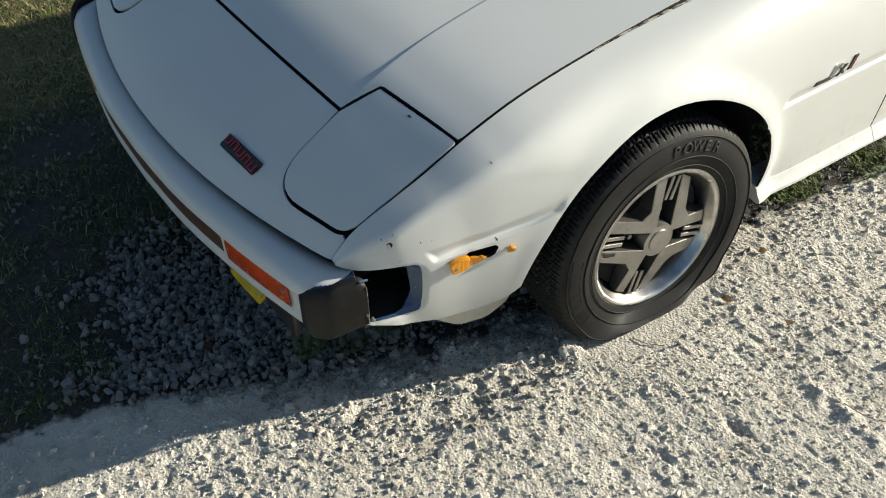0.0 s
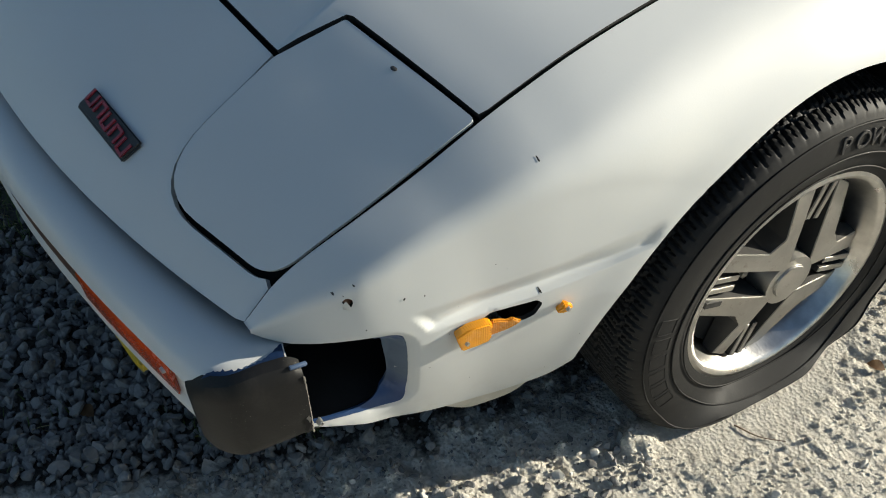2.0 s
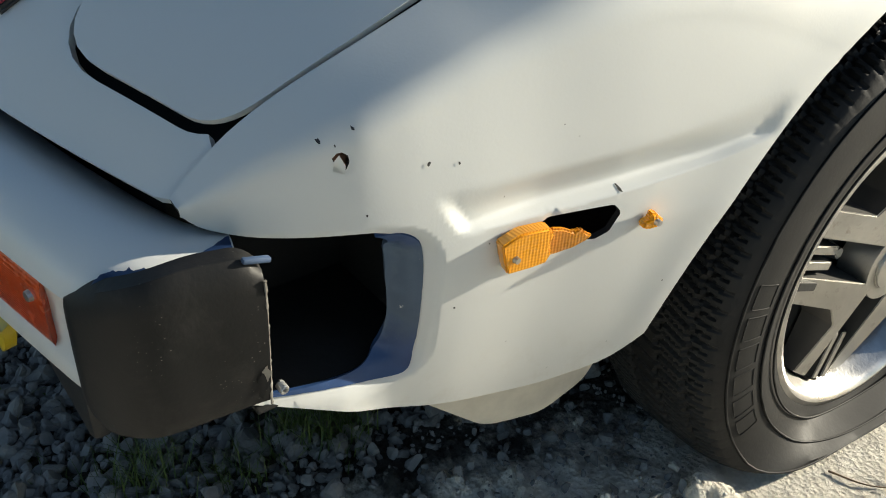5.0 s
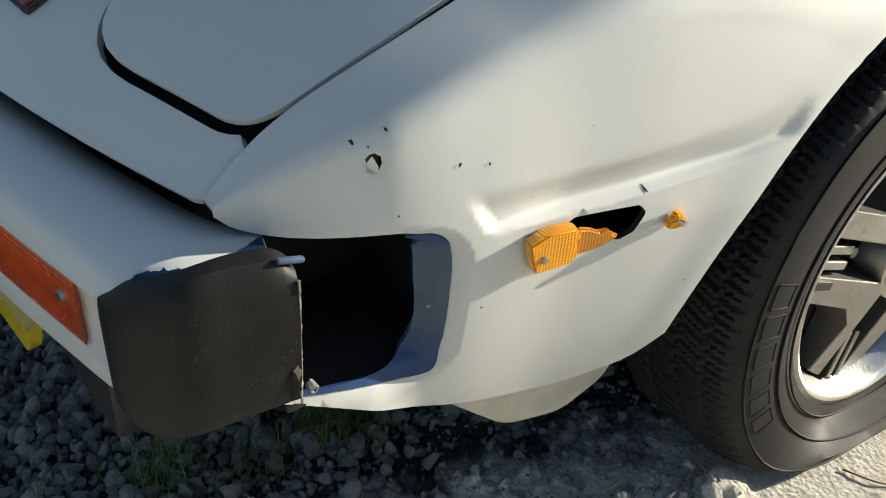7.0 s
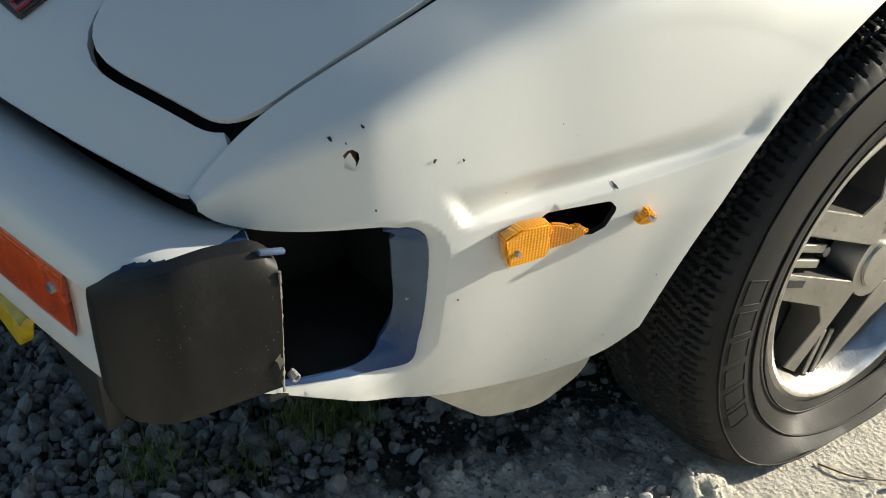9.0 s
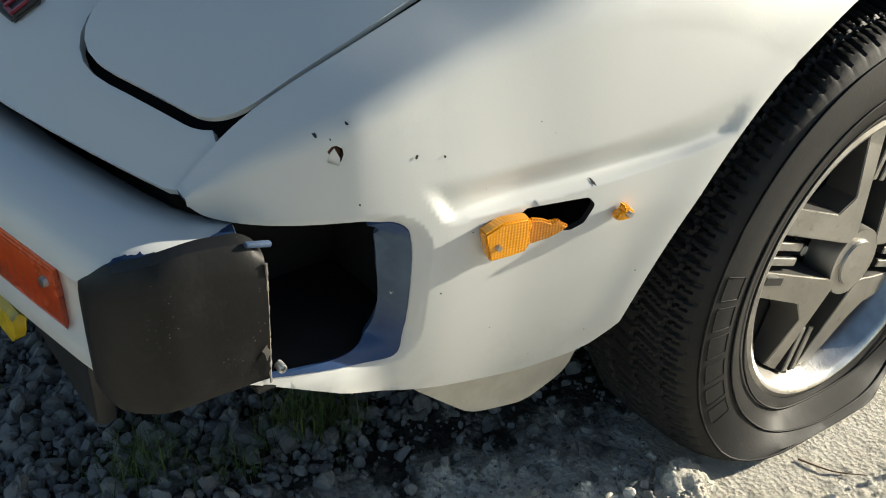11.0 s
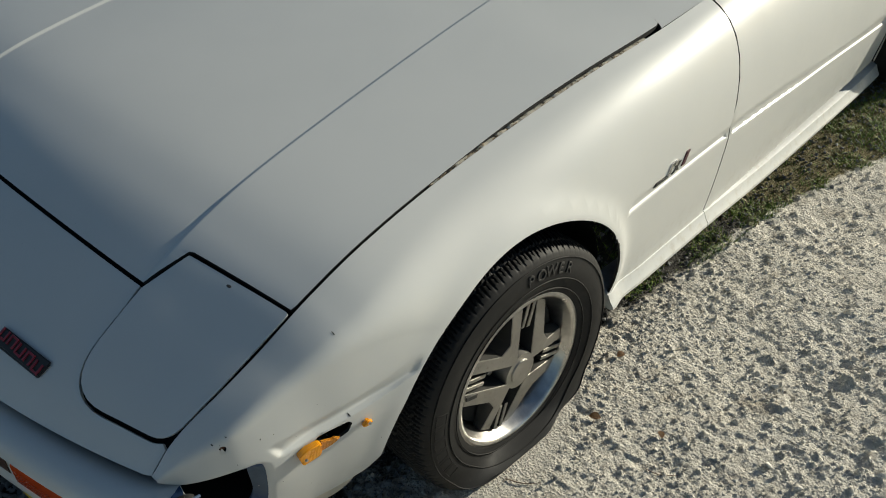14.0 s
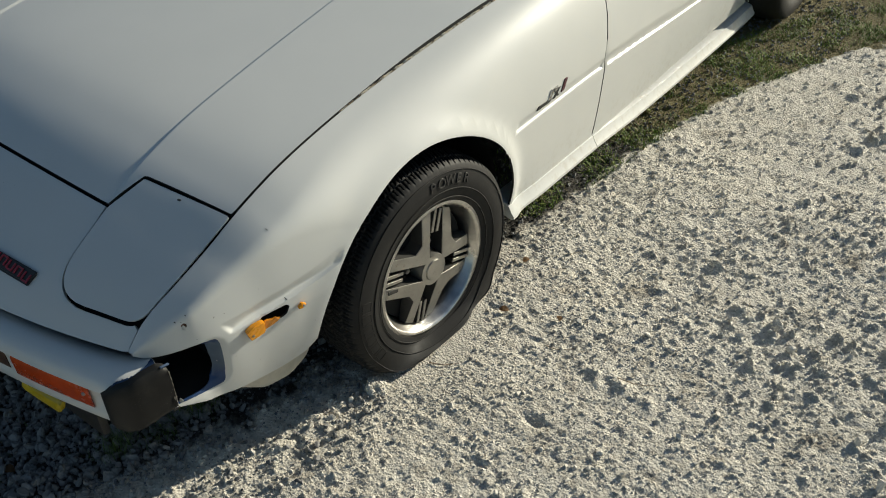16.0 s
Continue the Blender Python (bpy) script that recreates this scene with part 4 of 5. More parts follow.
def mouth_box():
    """Black box added for shade behind the bumper's end: back, floor, roof, rear wall."""
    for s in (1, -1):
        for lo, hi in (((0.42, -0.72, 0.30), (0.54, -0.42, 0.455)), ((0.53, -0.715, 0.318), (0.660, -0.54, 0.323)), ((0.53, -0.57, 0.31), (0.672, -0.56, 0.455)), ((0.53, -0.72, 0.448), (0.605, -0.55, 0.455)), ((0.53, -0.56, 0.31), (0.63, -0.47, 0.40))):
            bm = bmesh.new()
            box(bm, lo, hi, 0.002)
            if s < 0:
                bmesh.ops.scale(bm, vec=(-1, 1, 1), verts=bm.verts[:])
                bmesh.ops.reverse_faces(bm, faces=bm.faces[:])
            part("shade_panel", bm, BLACK, car)


mouth_box()


def coil(center, r, length, turns):
    bm = bmesh.new()
    pts = [Vector(center) + Vector((length * (t / (turns * 10)), r * math.sin(t * math.tau / 10), r * math.cos(t * math.tau / 10))) for t in range(turns * 10 + 1)]
    return tube(bm, pts, 0.0011, 5)


part("spring", coil((0.670, -0.702, 0.352), 0.0028, 0.008, 5), STEEL, car, "small steel spring")


def valance():
    """A pale lobed splash panel hanging behind the wing's lower edge."""
    out = rounded([(-0.57, 0.29, 0.0), (-0.557, 0.237, 0.03), (-0.485, 0.172, 0.07), (-0.41, 0.152, 0.06), (-0.345, 0.168, 0.035), (-0.335, 0.22, 0.02), (-0.335, 0.29, 0.0)])
    panel("splash_panel", out, lambda y, z: Vector((0.655 + 0.02 * math.sin((y + 0.57) * 9) - 0.3 * (0.29 - z) ** 2, y, z)), 0.02, 0.004, CREAM, car, "dusty cream splash panel", flange=False)
    bm = bmesh.new()
    box(bm, (0.640, -0.735, 0.335), (0.662, -0.712, 0.343), 0.002)
    part("bracket", bm, WHITE, car)


valance()


# the yellow plate edge and dark stay that hang below the bumper
def hanging_plate():
    """A yellow lip and the dark panel behind it, below the bumper."""
    bm = bmesh.new()
    rows = []
    for k in range(21):
        t = k / 20
        x = 0.335 + 0.115 * t
        y = -0.851 + 0.105 * x * x
        lo = 0.272 - 0.007 * t + 0.03 * max(0.0, (t - 0.8) / 0.2) ** 2.5
        rows.append([(x, y + 0.002, 0.306), (x, y - 0.005, 0.300), (x, y - 0.008, lo + 0.018), (x, y - 0.004, lo), (x, y + 0.006, lo + 0.002), (x, y + 0.008, 0.300)])
    vs = grid(bm, rows, close=True)
    bm.faces.new(vs[0])
    bm.faces.new(vs[-1][::-1])
    bmesh.ops.recalc_face_normals(bm, faces=bm.faces)
    part("yellow_lip", bm, YELLOW, bumper, "yellow enamelled lip under the bumper")
    bm = bmesh.new()
    box(bm, (-0.50, -0.795, 0.19), (0.50, -0.775, 0.335), 0.006)
    part("apron", bm, TRIM, bumper)


hanging_plate()


# ---------------------------------------------------------------- side marker, badges
def marker():
    def at(y, z, off):
        p = side(y, q_at(y, z))
        return p + Vector((off, -off * 0.25, 0))

    def slab(outline, name, label, thick=0.016, mat=AMBER):
        bm = bmesh.new()
        lo = [bm.verts.new(at(y, z, 0.001)) for y, z in outline]
        hi = [bm.verts.new(at(y, z, thick)) for y, z in outline]
        bm.faces.new(hi)
        bm.faces.new(lo[::-1])
        for i in range(len(outline)):
            j = (i + 1) % len(outline)
            bm.faces.new((lo[i], lo[j], hi[j], hi[i]))
        bmesh.ops.recalc_face_normals(bm, faces=bm.faces)
        bmesh.ops.bevel(bm, geom=bm.edges[:], offset=0.0015, segments=2, affect="EDGES")
        return part(name, bm, mat, car, label, sharp=30)

    a = slab([(-0.546, 0.440), (-0.543, 0.426), (-0.539, 0.414), (-0.520, 0.415), (-0.508, 0.417), (-0.504, 0.425), (-0.507, 0.433), (-0.503, 0.441), (-0.508, 0.447), (-0.53, 0.447)], "side_marker", "broken amber side marker lens", 0.0125)
    slab([(-0.507, 0.418), (-0.500, 0.4175), (-0.484, 0.420), (-0.474, 0.424), (-0.467, 0.429), (-0.472, 0.431), (-0.478, 0.437), (-0.484, 0.435), (-0.492, 0.439), (-0.502, 0.441), (-0.506, 0.432)], "marker_backing", "torn ribbed amber backing of the side marker", 0.006, AMBER_TORN)
    b = slab([(-0.426, 0.434), (-0.4275, 0.4295), (-0.421, 0.4265), (-0.412, 0.4275), (-0.4075, 0.433), (-0.413, 0.4355), (-0.4155, 0.4405), (-0.421, 0.4405), (-0.420, 0.436)], "side_marker", "last amber fragment of the side marker", 0.009)
    for y, z, o in ((-0.534, 0.427, a), (-0.415, 0.433, b)):
        bm = bmesh.new()
        m = Matrix.Translation(at(y, z, 0.0095 if o is b else 0.0125)) @ Euler((0, math.pi / 2, 0)).to_matrix().to_4x4()
        bmesh.ops.create_cone(bm, cap_ends=True, segments=10, radius1=0.0032, radius2=0.0025, depth=0.005, matrix=m)
        part("screw", bm, STEEL, o)


marker()


def nose_badge():
    def at(x, y, off):
        return Vector((x, y, z_top(x, y, False) + off))

    bm = bmesh.new()
    c, u, v = Vector((0.279, -0.751)), Vector((0.061, 0.005)), Vector((0.002, 0.0135))
    corners = [c - u - v, c + u - v, c + u + v, c - u + v]
    lo = [bm.verts.new(at(p.x, p.y, 0.0)) for p in corners]
    hi = [bm.verts.new(at(p.x, p.y, 0.007)) for p in corners]
    bm.faces.new(hi), bm.faces.new(lo[::-1])
    for i in range(4):
        bm.faces.new((lo[i], lo[(i + 1) % 4], hi[(i + 1) % 4], hi[i]))
    bmesh.ops.recalc_face_normals(bm, faces=bm.faces)
    bmesh.ops.bevel(bm, geom=bm.edges[:], offset=0.0025, segments=2, affect="EDGES")
    plate = part("badge", bm, TRIM, car, "dark badge with dull red raised bars")
    for k in range(5):
        bm = bmesh.new()
        w = 0.0098
        x = c.x - 0.047 + 0.0235 * k
        for dx, dy, sx, sy in ((-w + 0.002, 0, 0.002, 0.009), (w - 0.003, 0, 0.002, 0.009), (0, 0.007 if k % 2 else -0.007, w - 0.001, 0.0018)):
            p = at(x + dx, c.y + dy, 0.0075)
            n = Vector((0, -0.5, 0.86))
            m = Matrix.Translation(p) @ n.to_track_quat("Z", "Y").to_matrix().to_4x4()
            box(bm, (-sx, -sy, -0.001), (sx, sy, 0.0012), 0.0, m)
        part("red_bar", bm, RED, plate)


nose_badge()


def side_badge():
    def at(y, z, off):
        return side(y, q_at(y, z)) + Vector((off, 0, 0))

    def slab(outline, mat, parent, name, label="", off=0.003):
        bm = bmesh.new()
        lo = [bm.verts.new(at(y, z, -0.001)) for y, z in outline]
        hi = [bm.verts.new(at(y, z, off)) for y, z in outline]
        bm.faces.new(hi), bm.faces.new(lo[::-1])
        for i in range(len(outline)):
            j = (i + 1) % len(outline)
            bm.faces.new((lo[i], lo[j], hi[j], hi[i]))
        bmesh.ops.recalc_face_normals(bm, faces=bm.faces)
        return part(name, bm, mat, parent, label)

    y0, z0 = 0.425, 0.496
    b = slab([(y0, z0), (y0 + 0.062, z0 - 0.004), (y0 + 0.068, z0 + 0.006), (y0 + 0.006, z0 + 0.011)], TRIM, car, "badge", "chrome, black and maroon script badge shown as plain bars")
    slab([(y0 + 0.050, z0 + 0.004), (y0 + 0.064, z0 + 0.004), (y0 + 0.080, z0 + 0.032), (y0 + 0.066, z0 + 0.032)], SILVER, b, "bar")
    slab([(y0 + 0.080, z0 + 0.020), (y0 + 0.094, z0 + 0.020), (y0 + 0.098, z0 + 0.031), (y0 + 0.084, z0 + 0.031)], SILVER, b, "bar")
    slab([(y0 + 0.078, z0 - 0.002), (y0 + 0.088, z0 - 0.002), (y0 + 0.112, z0 + 0.022), (y0 + 0.102, z0 + 0.022)], TRIM, b, "bar")
    slab([(y0 + 0.100, z0 - 0.002), (y0 + 0.108, z0 - 0.002), (y0 + 0.092, z0 + 0.020), (y0 + 0.084, z0 + 0.020)], TRIM, b, "bar")
    slab([(y0 + 0.118, z0 + 0.002), (y0 + 0.132, z0 + 0.002), (y0 + 0.148, z0 + 0.034), (y0 + 0.134, z0 + 0.034)], MAROON, b, "bar")


side_badge()


def chips():
    """Small dark spots where the paint has chipped off."""
    for y, z, r in ((-0.593, 0.503, 0.0028), (-0.572, 0.501, 0.0018), (-0.637, 0.530, 0.0018), (-0.657, 0.522, 0.0022), (-0.649, 0.520, 0.0012), (-0.635, 0.472, 0.0016), (-0.443, 0.459, 0.0022), (-0.388, 0.364, 0.0012), (-0.572, 0.383, 0.0018), (-0.550, 0.436, 0.0012), (-0.535, 0.467, 0.001), (-0.42, 0.299, 0.0013), (-0.494, 0.517, 0.0009), (-0.431, 0.616, 0.0022), (-0.52, 0.33, 0.0012), (-0.47, 0.28, 0.001)):
        bm = bmesh.new()
        a0 = RND0.uniform(0, 6)
        ring = []
        for k in range(7):
            a = a0 + k * math.tau / 7
            rr = 0.78 * r * RND0.uniform(0.45, 1.2)
            yy, zz = y + rr * 0.7 * math.cos(a), z + rr * math.sin(a)
            ring.append(side(yy, q_at(yy, zz)) + Vector((0.0006, 0, 0.0003)))
        f = bm.faces.new([bm.verts.new(p) for p in ring])
        bmesh.ops.solidify(bm, geom=[f], thickness=0.0008)
        part("paint_chip", bm, TRIM, car)
    bm = bmesh.new()
    p = side(-0.647, q_at(-0.647, 0.509))
    bmesh.ops.create_icosphere(bm, subdivisions=2, radius=0.008, matrix=Matrix.Translation(p + Vector((-0.009, 0.003, -0.005))) @ Matrix.Diagonal((0.5, 1, 1, 1)))
    part("torn_edge", bm, RUST, car, "bare rusty metal inside the torn hole")
    bm = bmesh.new()
    flap = [side(y, q_at(y, z)) + Vector((o, -o * 0.5, 0)) for y, z, o in ((-0.652, 0.5035, 0.0), (-0.6455, 0.5015, 0.0), (-0.6445, 0.508, 0.002), (-0.6475, 0.515, 0.0015), (-0.6505, 0.511, 0.001))]
    f = bm.faces.new([bm.verts.new(v) for v in flap])
    bmesh.ops.solidify(bm, geom=[f], thickness=0.001)
    part("torn_flap", bm, WHITE, car)
    # the lid's rear edge has lost a flake
    bm = bmesh.new()
    bmesh.ops.create_icosphere(bm, subdivisions=2, radius=0.004, matrix=Matrix.Translation(lid_fn(0.497, -0.484)) @ Matrix.Diagonal((1.3, 0.9, 0.35, 1)))
    part("paint_chip", bm, TRIM, car)


RND0 = random.Random(3)
chips()


# ---------------------------------------------------------------- wheels
def tyre_mesh(flat):
    """The tyre in wheel axes: x outwards, the axle at 0. flat: how high the ground stands above the round tyre's foot."""
    R, W = 0.292, 0.092
    prof = [(0.0, 1.0), (0.35, 0.998), (0.62, 0.992), (0.80, 0.978), (0.90, 0.955), (0.965, 0.915), (1.0, 0.86), (1.01, 0.81), (1.0, 0.76), (0.965, 0.715), (0.93, 0.68), (0.90, 0.645), (0.875, 0.628), (0.80, 0.622)]
    prof = [(-a, b) for a, b in prof[:0:-1]] + prof
    return R, W, prof


def squash(p, flat, R):
    """Presses the lower tyre flat: the foot levels out, the wall bulges, sinks behind the rim and folds sharply at the rear."""
    x, y, z = p
    foot = -R + flat
    if z < -0.10:
        rear = smooth01((y - 0.04) / 0.10) if flat > 0.03 else 0.0
        f = smooth01((-0.145 - z) / (0.11 - 0.055 * rear))
        r = math.hypot(y, z)
        zz = z
        if z < foot + 0.035:
            zz = foot + 0.035 - 0.035 * (1 - math.exp(-(foot + 0.035 - z) / 0.035))
        k = smooth01((R - r) / 0.02) * smooth01((r - 0.195) / 0.035)
        g = min(1.0, flat / 0.066)
        x *= 1 + g * (0.32 * f * k + 0.05 * f) * (1 - 0.72 * rear)
        x -= g * 0.014 * (1 - 0.5 * rear) * f * math.exp(-(((r - 0.190) / 0.013) ** 2)) * (1 if x > 0 else 0)
        y *= 1 + (0.10 if y < 0 else 0.015) * f * smooth01((r - 0.2) / 0.06)
        z = max(zz, foot)
    return Vector((x, y, z))


def tread_depth(w, a):
    """How deep the tread is cut at w across it (-1 to 1) and a turns of its pattern."""
    saw = abs((a % 1.0) * 2 - 1) * 2 - 1
    cut = 0.0
    for k, w0 in enumerate((-0.60, -0.21, 0.21, 0.60)):
        cut = max(cut, 1 - abs(w - w0 - 0.035 * saw * (-1) ** k) / 0.036)
    if abs(w) > 0.56:
        p = (a + 0.9 * (abs(w) - 0.56)) % 1.0
        cut = max(cut, 1.15 - abs(p - 0.2) / 0.13)
        if abs(w) < 0.80:
            cut = max(cut, 0.75 - abs(p - 0.7) / 0.10)
    elif abs(w) > 0.24:
        p = (a + math.copysign(1.5, w) * (abs(w) - 0.24) + 0.35) % 1.0
        cut = max(cut, 1.1 - abs(p - 0.3) / 0.13)
        cut = max(cut, 0.6 - abs(p - 0.8) / 0.09)
    else:
        p = (a + 1.6 * w + 0.1) % 1.0
        cut = max(cut, 1.0 - abs(p - 0.5) / 0.13)
    return smooth01(cut * 1.6) * 0.0046 * smooth01((0.97 - abs(w)) / 0.26)


def make_wheel(name, m, flat, parent, turn, detail, mirror=False):
    wheel = empty(name, m, parent)
    R, W, prof = tyre_mesh(flat)
    bm = bmesh.new()
    n = 144 if detail else 48
    rows = []
    for k in range(n):
        a = k * math.tau / n
        row = []
        for i, (w, r) in enumerate(prof):
            rr = r * R
            if detail and abs(w) < 0.96 and r > 0.93:
                rr -= 0.009
            row.append(squash((w * W, rr * math.sin(a), rr * math.cos(a)), flat, R))
        rows.append(row)
    rows.append(rows[0])
    grid(bm, rows)
    bmesh.ops.remove_doubles(bm, verts=bm.verts, dist=1e-6)
    bmesh.ops.recalc_face_normals(bm, faces=bm.faces)
    tyre = part("tyre", bm, RUBBER, wheel, "flat black tyre squashed at the foot" if flat > 0.03 else "black tyre", sharp=28)
    if detail:
        # the tread: blocks parted by zigzag grooves and slanting cuts
        half = [(w, r) for w, r in prof if w >= 0]
        ws = np.linspace(-0.962, 0.962, 57)
        turns, per = 88, 10
        rows = []
        for k in range(turns * per):
            a = k * math.tau / (turns * per)
            row = []
            for w in ws:
                rr = R * float(np.interp(abs(w), [q[0] for q in half[:6]], [q[1] for q in half[:6]])) + 0.0015 - tread_depth(w, k / per)
                row.append(squash((w * W, rr * math.sin(a), rr * math.cos(a)), flat, R))
            rows.append(row)
        bm = bmesh.new()
        grid(bm, rows + rows[:1])
        bmesh.ops.remove_doubles(bm, verts=bm.verts, dist=1e-6)
        bmesh.ops.recalc_face_normals(bm, faces=bm.faces)
        part("tread", bm, RUBBER, tyre, "worn block tread with zigzag grooves", sharp=24)
        # thin raised rings on the wall
        for r in (0.268, 0.2215, 0.197):
            bm = bmesh.new()
            pts = []
            for k in range(90):
                a = k * math.tau / 90
                w = curve1([(0.185, 0.88), (0.197, 0.945), (0.2215, 1.0), (0.235, 1.01), (0.268, 0.965)], r)
                pts.append(squash((w * W + 0.001, r * math.sin(a), r * math.cos(a)), flat, R))
            tube(bm, pts, 0.0014, 5, closed=True)
            part("wall_ring", bm, RUBBER, tyre, sharp=0)

        # raised lettering on the wall
        def letter(ch, a, r, size):
            data = bpy.data.curves.new("letter", "FONT")
            data.body, data.size, data.align_x, data.align_y = ch, size, "CENTER", "CENTER"
            data.extrude, data.bevel_depth = 0.0012, 0.0003
            tmp = new("letter", data)
            me = bpy.data.meshes.new_from_object(tmp)
            bpy.data.objects.remove(tmp)
            out = Vector((1, 0, 0))
            up = Vector((0, math.sin(a), math.cos(a)))
            rot = Matrix((up.cross(out), up, out)).transposed().to_4x4()
            me.transform(Matrix.Translation((0, 0, 0)) @ rot)
            for v in me.vertices:
                rr = math.hypot(v.co.y + r * up.y, v.co.z + r * up.z)
                w = curve1([(0.185, 0.88), (0.197, 0.945), (0.2215, 1.0), (0.235, 1.01), (0.251, 1.0), (0.268, 0.965)], rr)
                v.co = Vector((w * W + 0.0012 + v.co.x, v.co.y + r * up.y, v.co.z + r * up.z))
            finish(me, RUBBER_HI, 0)
            ob = new("letter", me)
            ob.parent = tyre
            return ob

        for k, ch in enumerate("POWER"):
            letter(ch, radians(-13 + 7.2 * k + turn["letters"]), 0.245, 0.034)
        # the maker's mark, as plain upright frames
        for k in range(6):
            bm = bmesh.new()
            pts = []
            for q in dense(rounded([(-3.0, 0.234, 0.4), (3.0, 0.234, 0.4), (3.0, 0.259, 0.4), (-3.0, 0.259, 0.4)], 3), 1.5):
                a, r = radians(turn["bars"] + 8 * k + q.x), q.y
                w = curve1([(0.2215, 1.0), (0.235, 1.01), (0.251, 1.0), (0.268, 0.965)], r)
                pts.append(squash((w * W + 0.0002, r * math.sin(a), r * math.cos(a)), flat, R))
            tube(bm, pts, 0.0005, 5, closed=True)
            part("raised_frame", bm, RUBBER, tyre)

    rim = part("rim", rim_mesh([(0.028, 0.1535), (0.042, 0.156), (0.060, 0.163), (0.069, 0.1675), (0.075, 0.170), (0.080, 0.173), (0.0825, 0.1785), (0.081, 0.184), (0.076, 0.1865), (0.066, 0.1855), (0.06, 0.178)]), RIM_ALLOY, wheel, "dull cast aluminium rim", sharp=35)
    # the barrel's black paints in the shade deep inside the wheel
    part("barrel", rim_mesh([(-0.085, 0.176), (-0.085, 0.168), (-0.06, 0.155), (0.0, 0.150), (0.028, 0.1535)]), TRIM, rim, "rim barrel coloured black for the shade inside the wheel")
    spoke_set(wheel, turn["spokes"])
    if detail:
        # the maker's plate on one arm, as a plain dark bar
        bm = bmesh.new()
        c, u, v = Vector((-0.131, 0.009)), Vector((-0.95, 0.31)) * 0.016, Vector((0.31, 0.95)) * 0.0045
        prism(bm, [c - u - v, c + u - v, c + u + v, c - u + v], 0.063, 0.0668)
        part("logo_bar", bm, TRIM, wheel)
    # drum behind
    bm = bmesh.new()
    bmesh.ops.create_cone(bm, cap_ends=True, segments=40, radius1=0.125, radius2=0.125, depth=0.05, matrix=Matrix.Translation((-0.03, 0, 0)) @ Euler((0, math.pi / 2, 0)).to_matrix().to_4x4())
    part("brake", bm, BLACK, wheel)
    return wheel


def rim_mesh(prof):
    bm = bmesh.new()
    rows = [[(x, r * math.sin(a), r * math.cos(a)) for x, r in prof] for a in (k * math.tau / 96 for k in range(97))]
    grid(bm, rows)
    bmesh.ops.remove_doubles(bm, verts=bm.verts, dist=1e-6)
    bmesh.ops.recalc_face_normals(bm, faces=bm.faces)
    return bm


def prism(bm, outline, x0, x1, bevel=0.0, draft=0.0, walls=0):
    """A flat cast piece: an outline in the wheel's plane (y, z) between two depths."""
    lo = [bm.verts.new((x0, y, z)) for y, z in (grown(outline, draft) if draft else outline)]
    hi = [bm.verts.new((x1, y, z)) for y, z in outline]
    fs = [bm.faces.new(hi), bm.faces.new(lo[::-1])]
    for i in range(len(outline)):
        j = (i + 1) % len(outline)
        fs.append(bm.faces.new((lo[i], lo[j], hi[j], hi[i])))
    bmesh.ops.recalc_face_normals(bm, faces=fs)
    for f in fs[2:]:
        f.material_index = walls
    if bevel:
        edges = [e for e in fs[0].edges]
        bmesh.ops.bevel(bm, geom=edges, offset=bevel, segments=2, affect="EDGES")


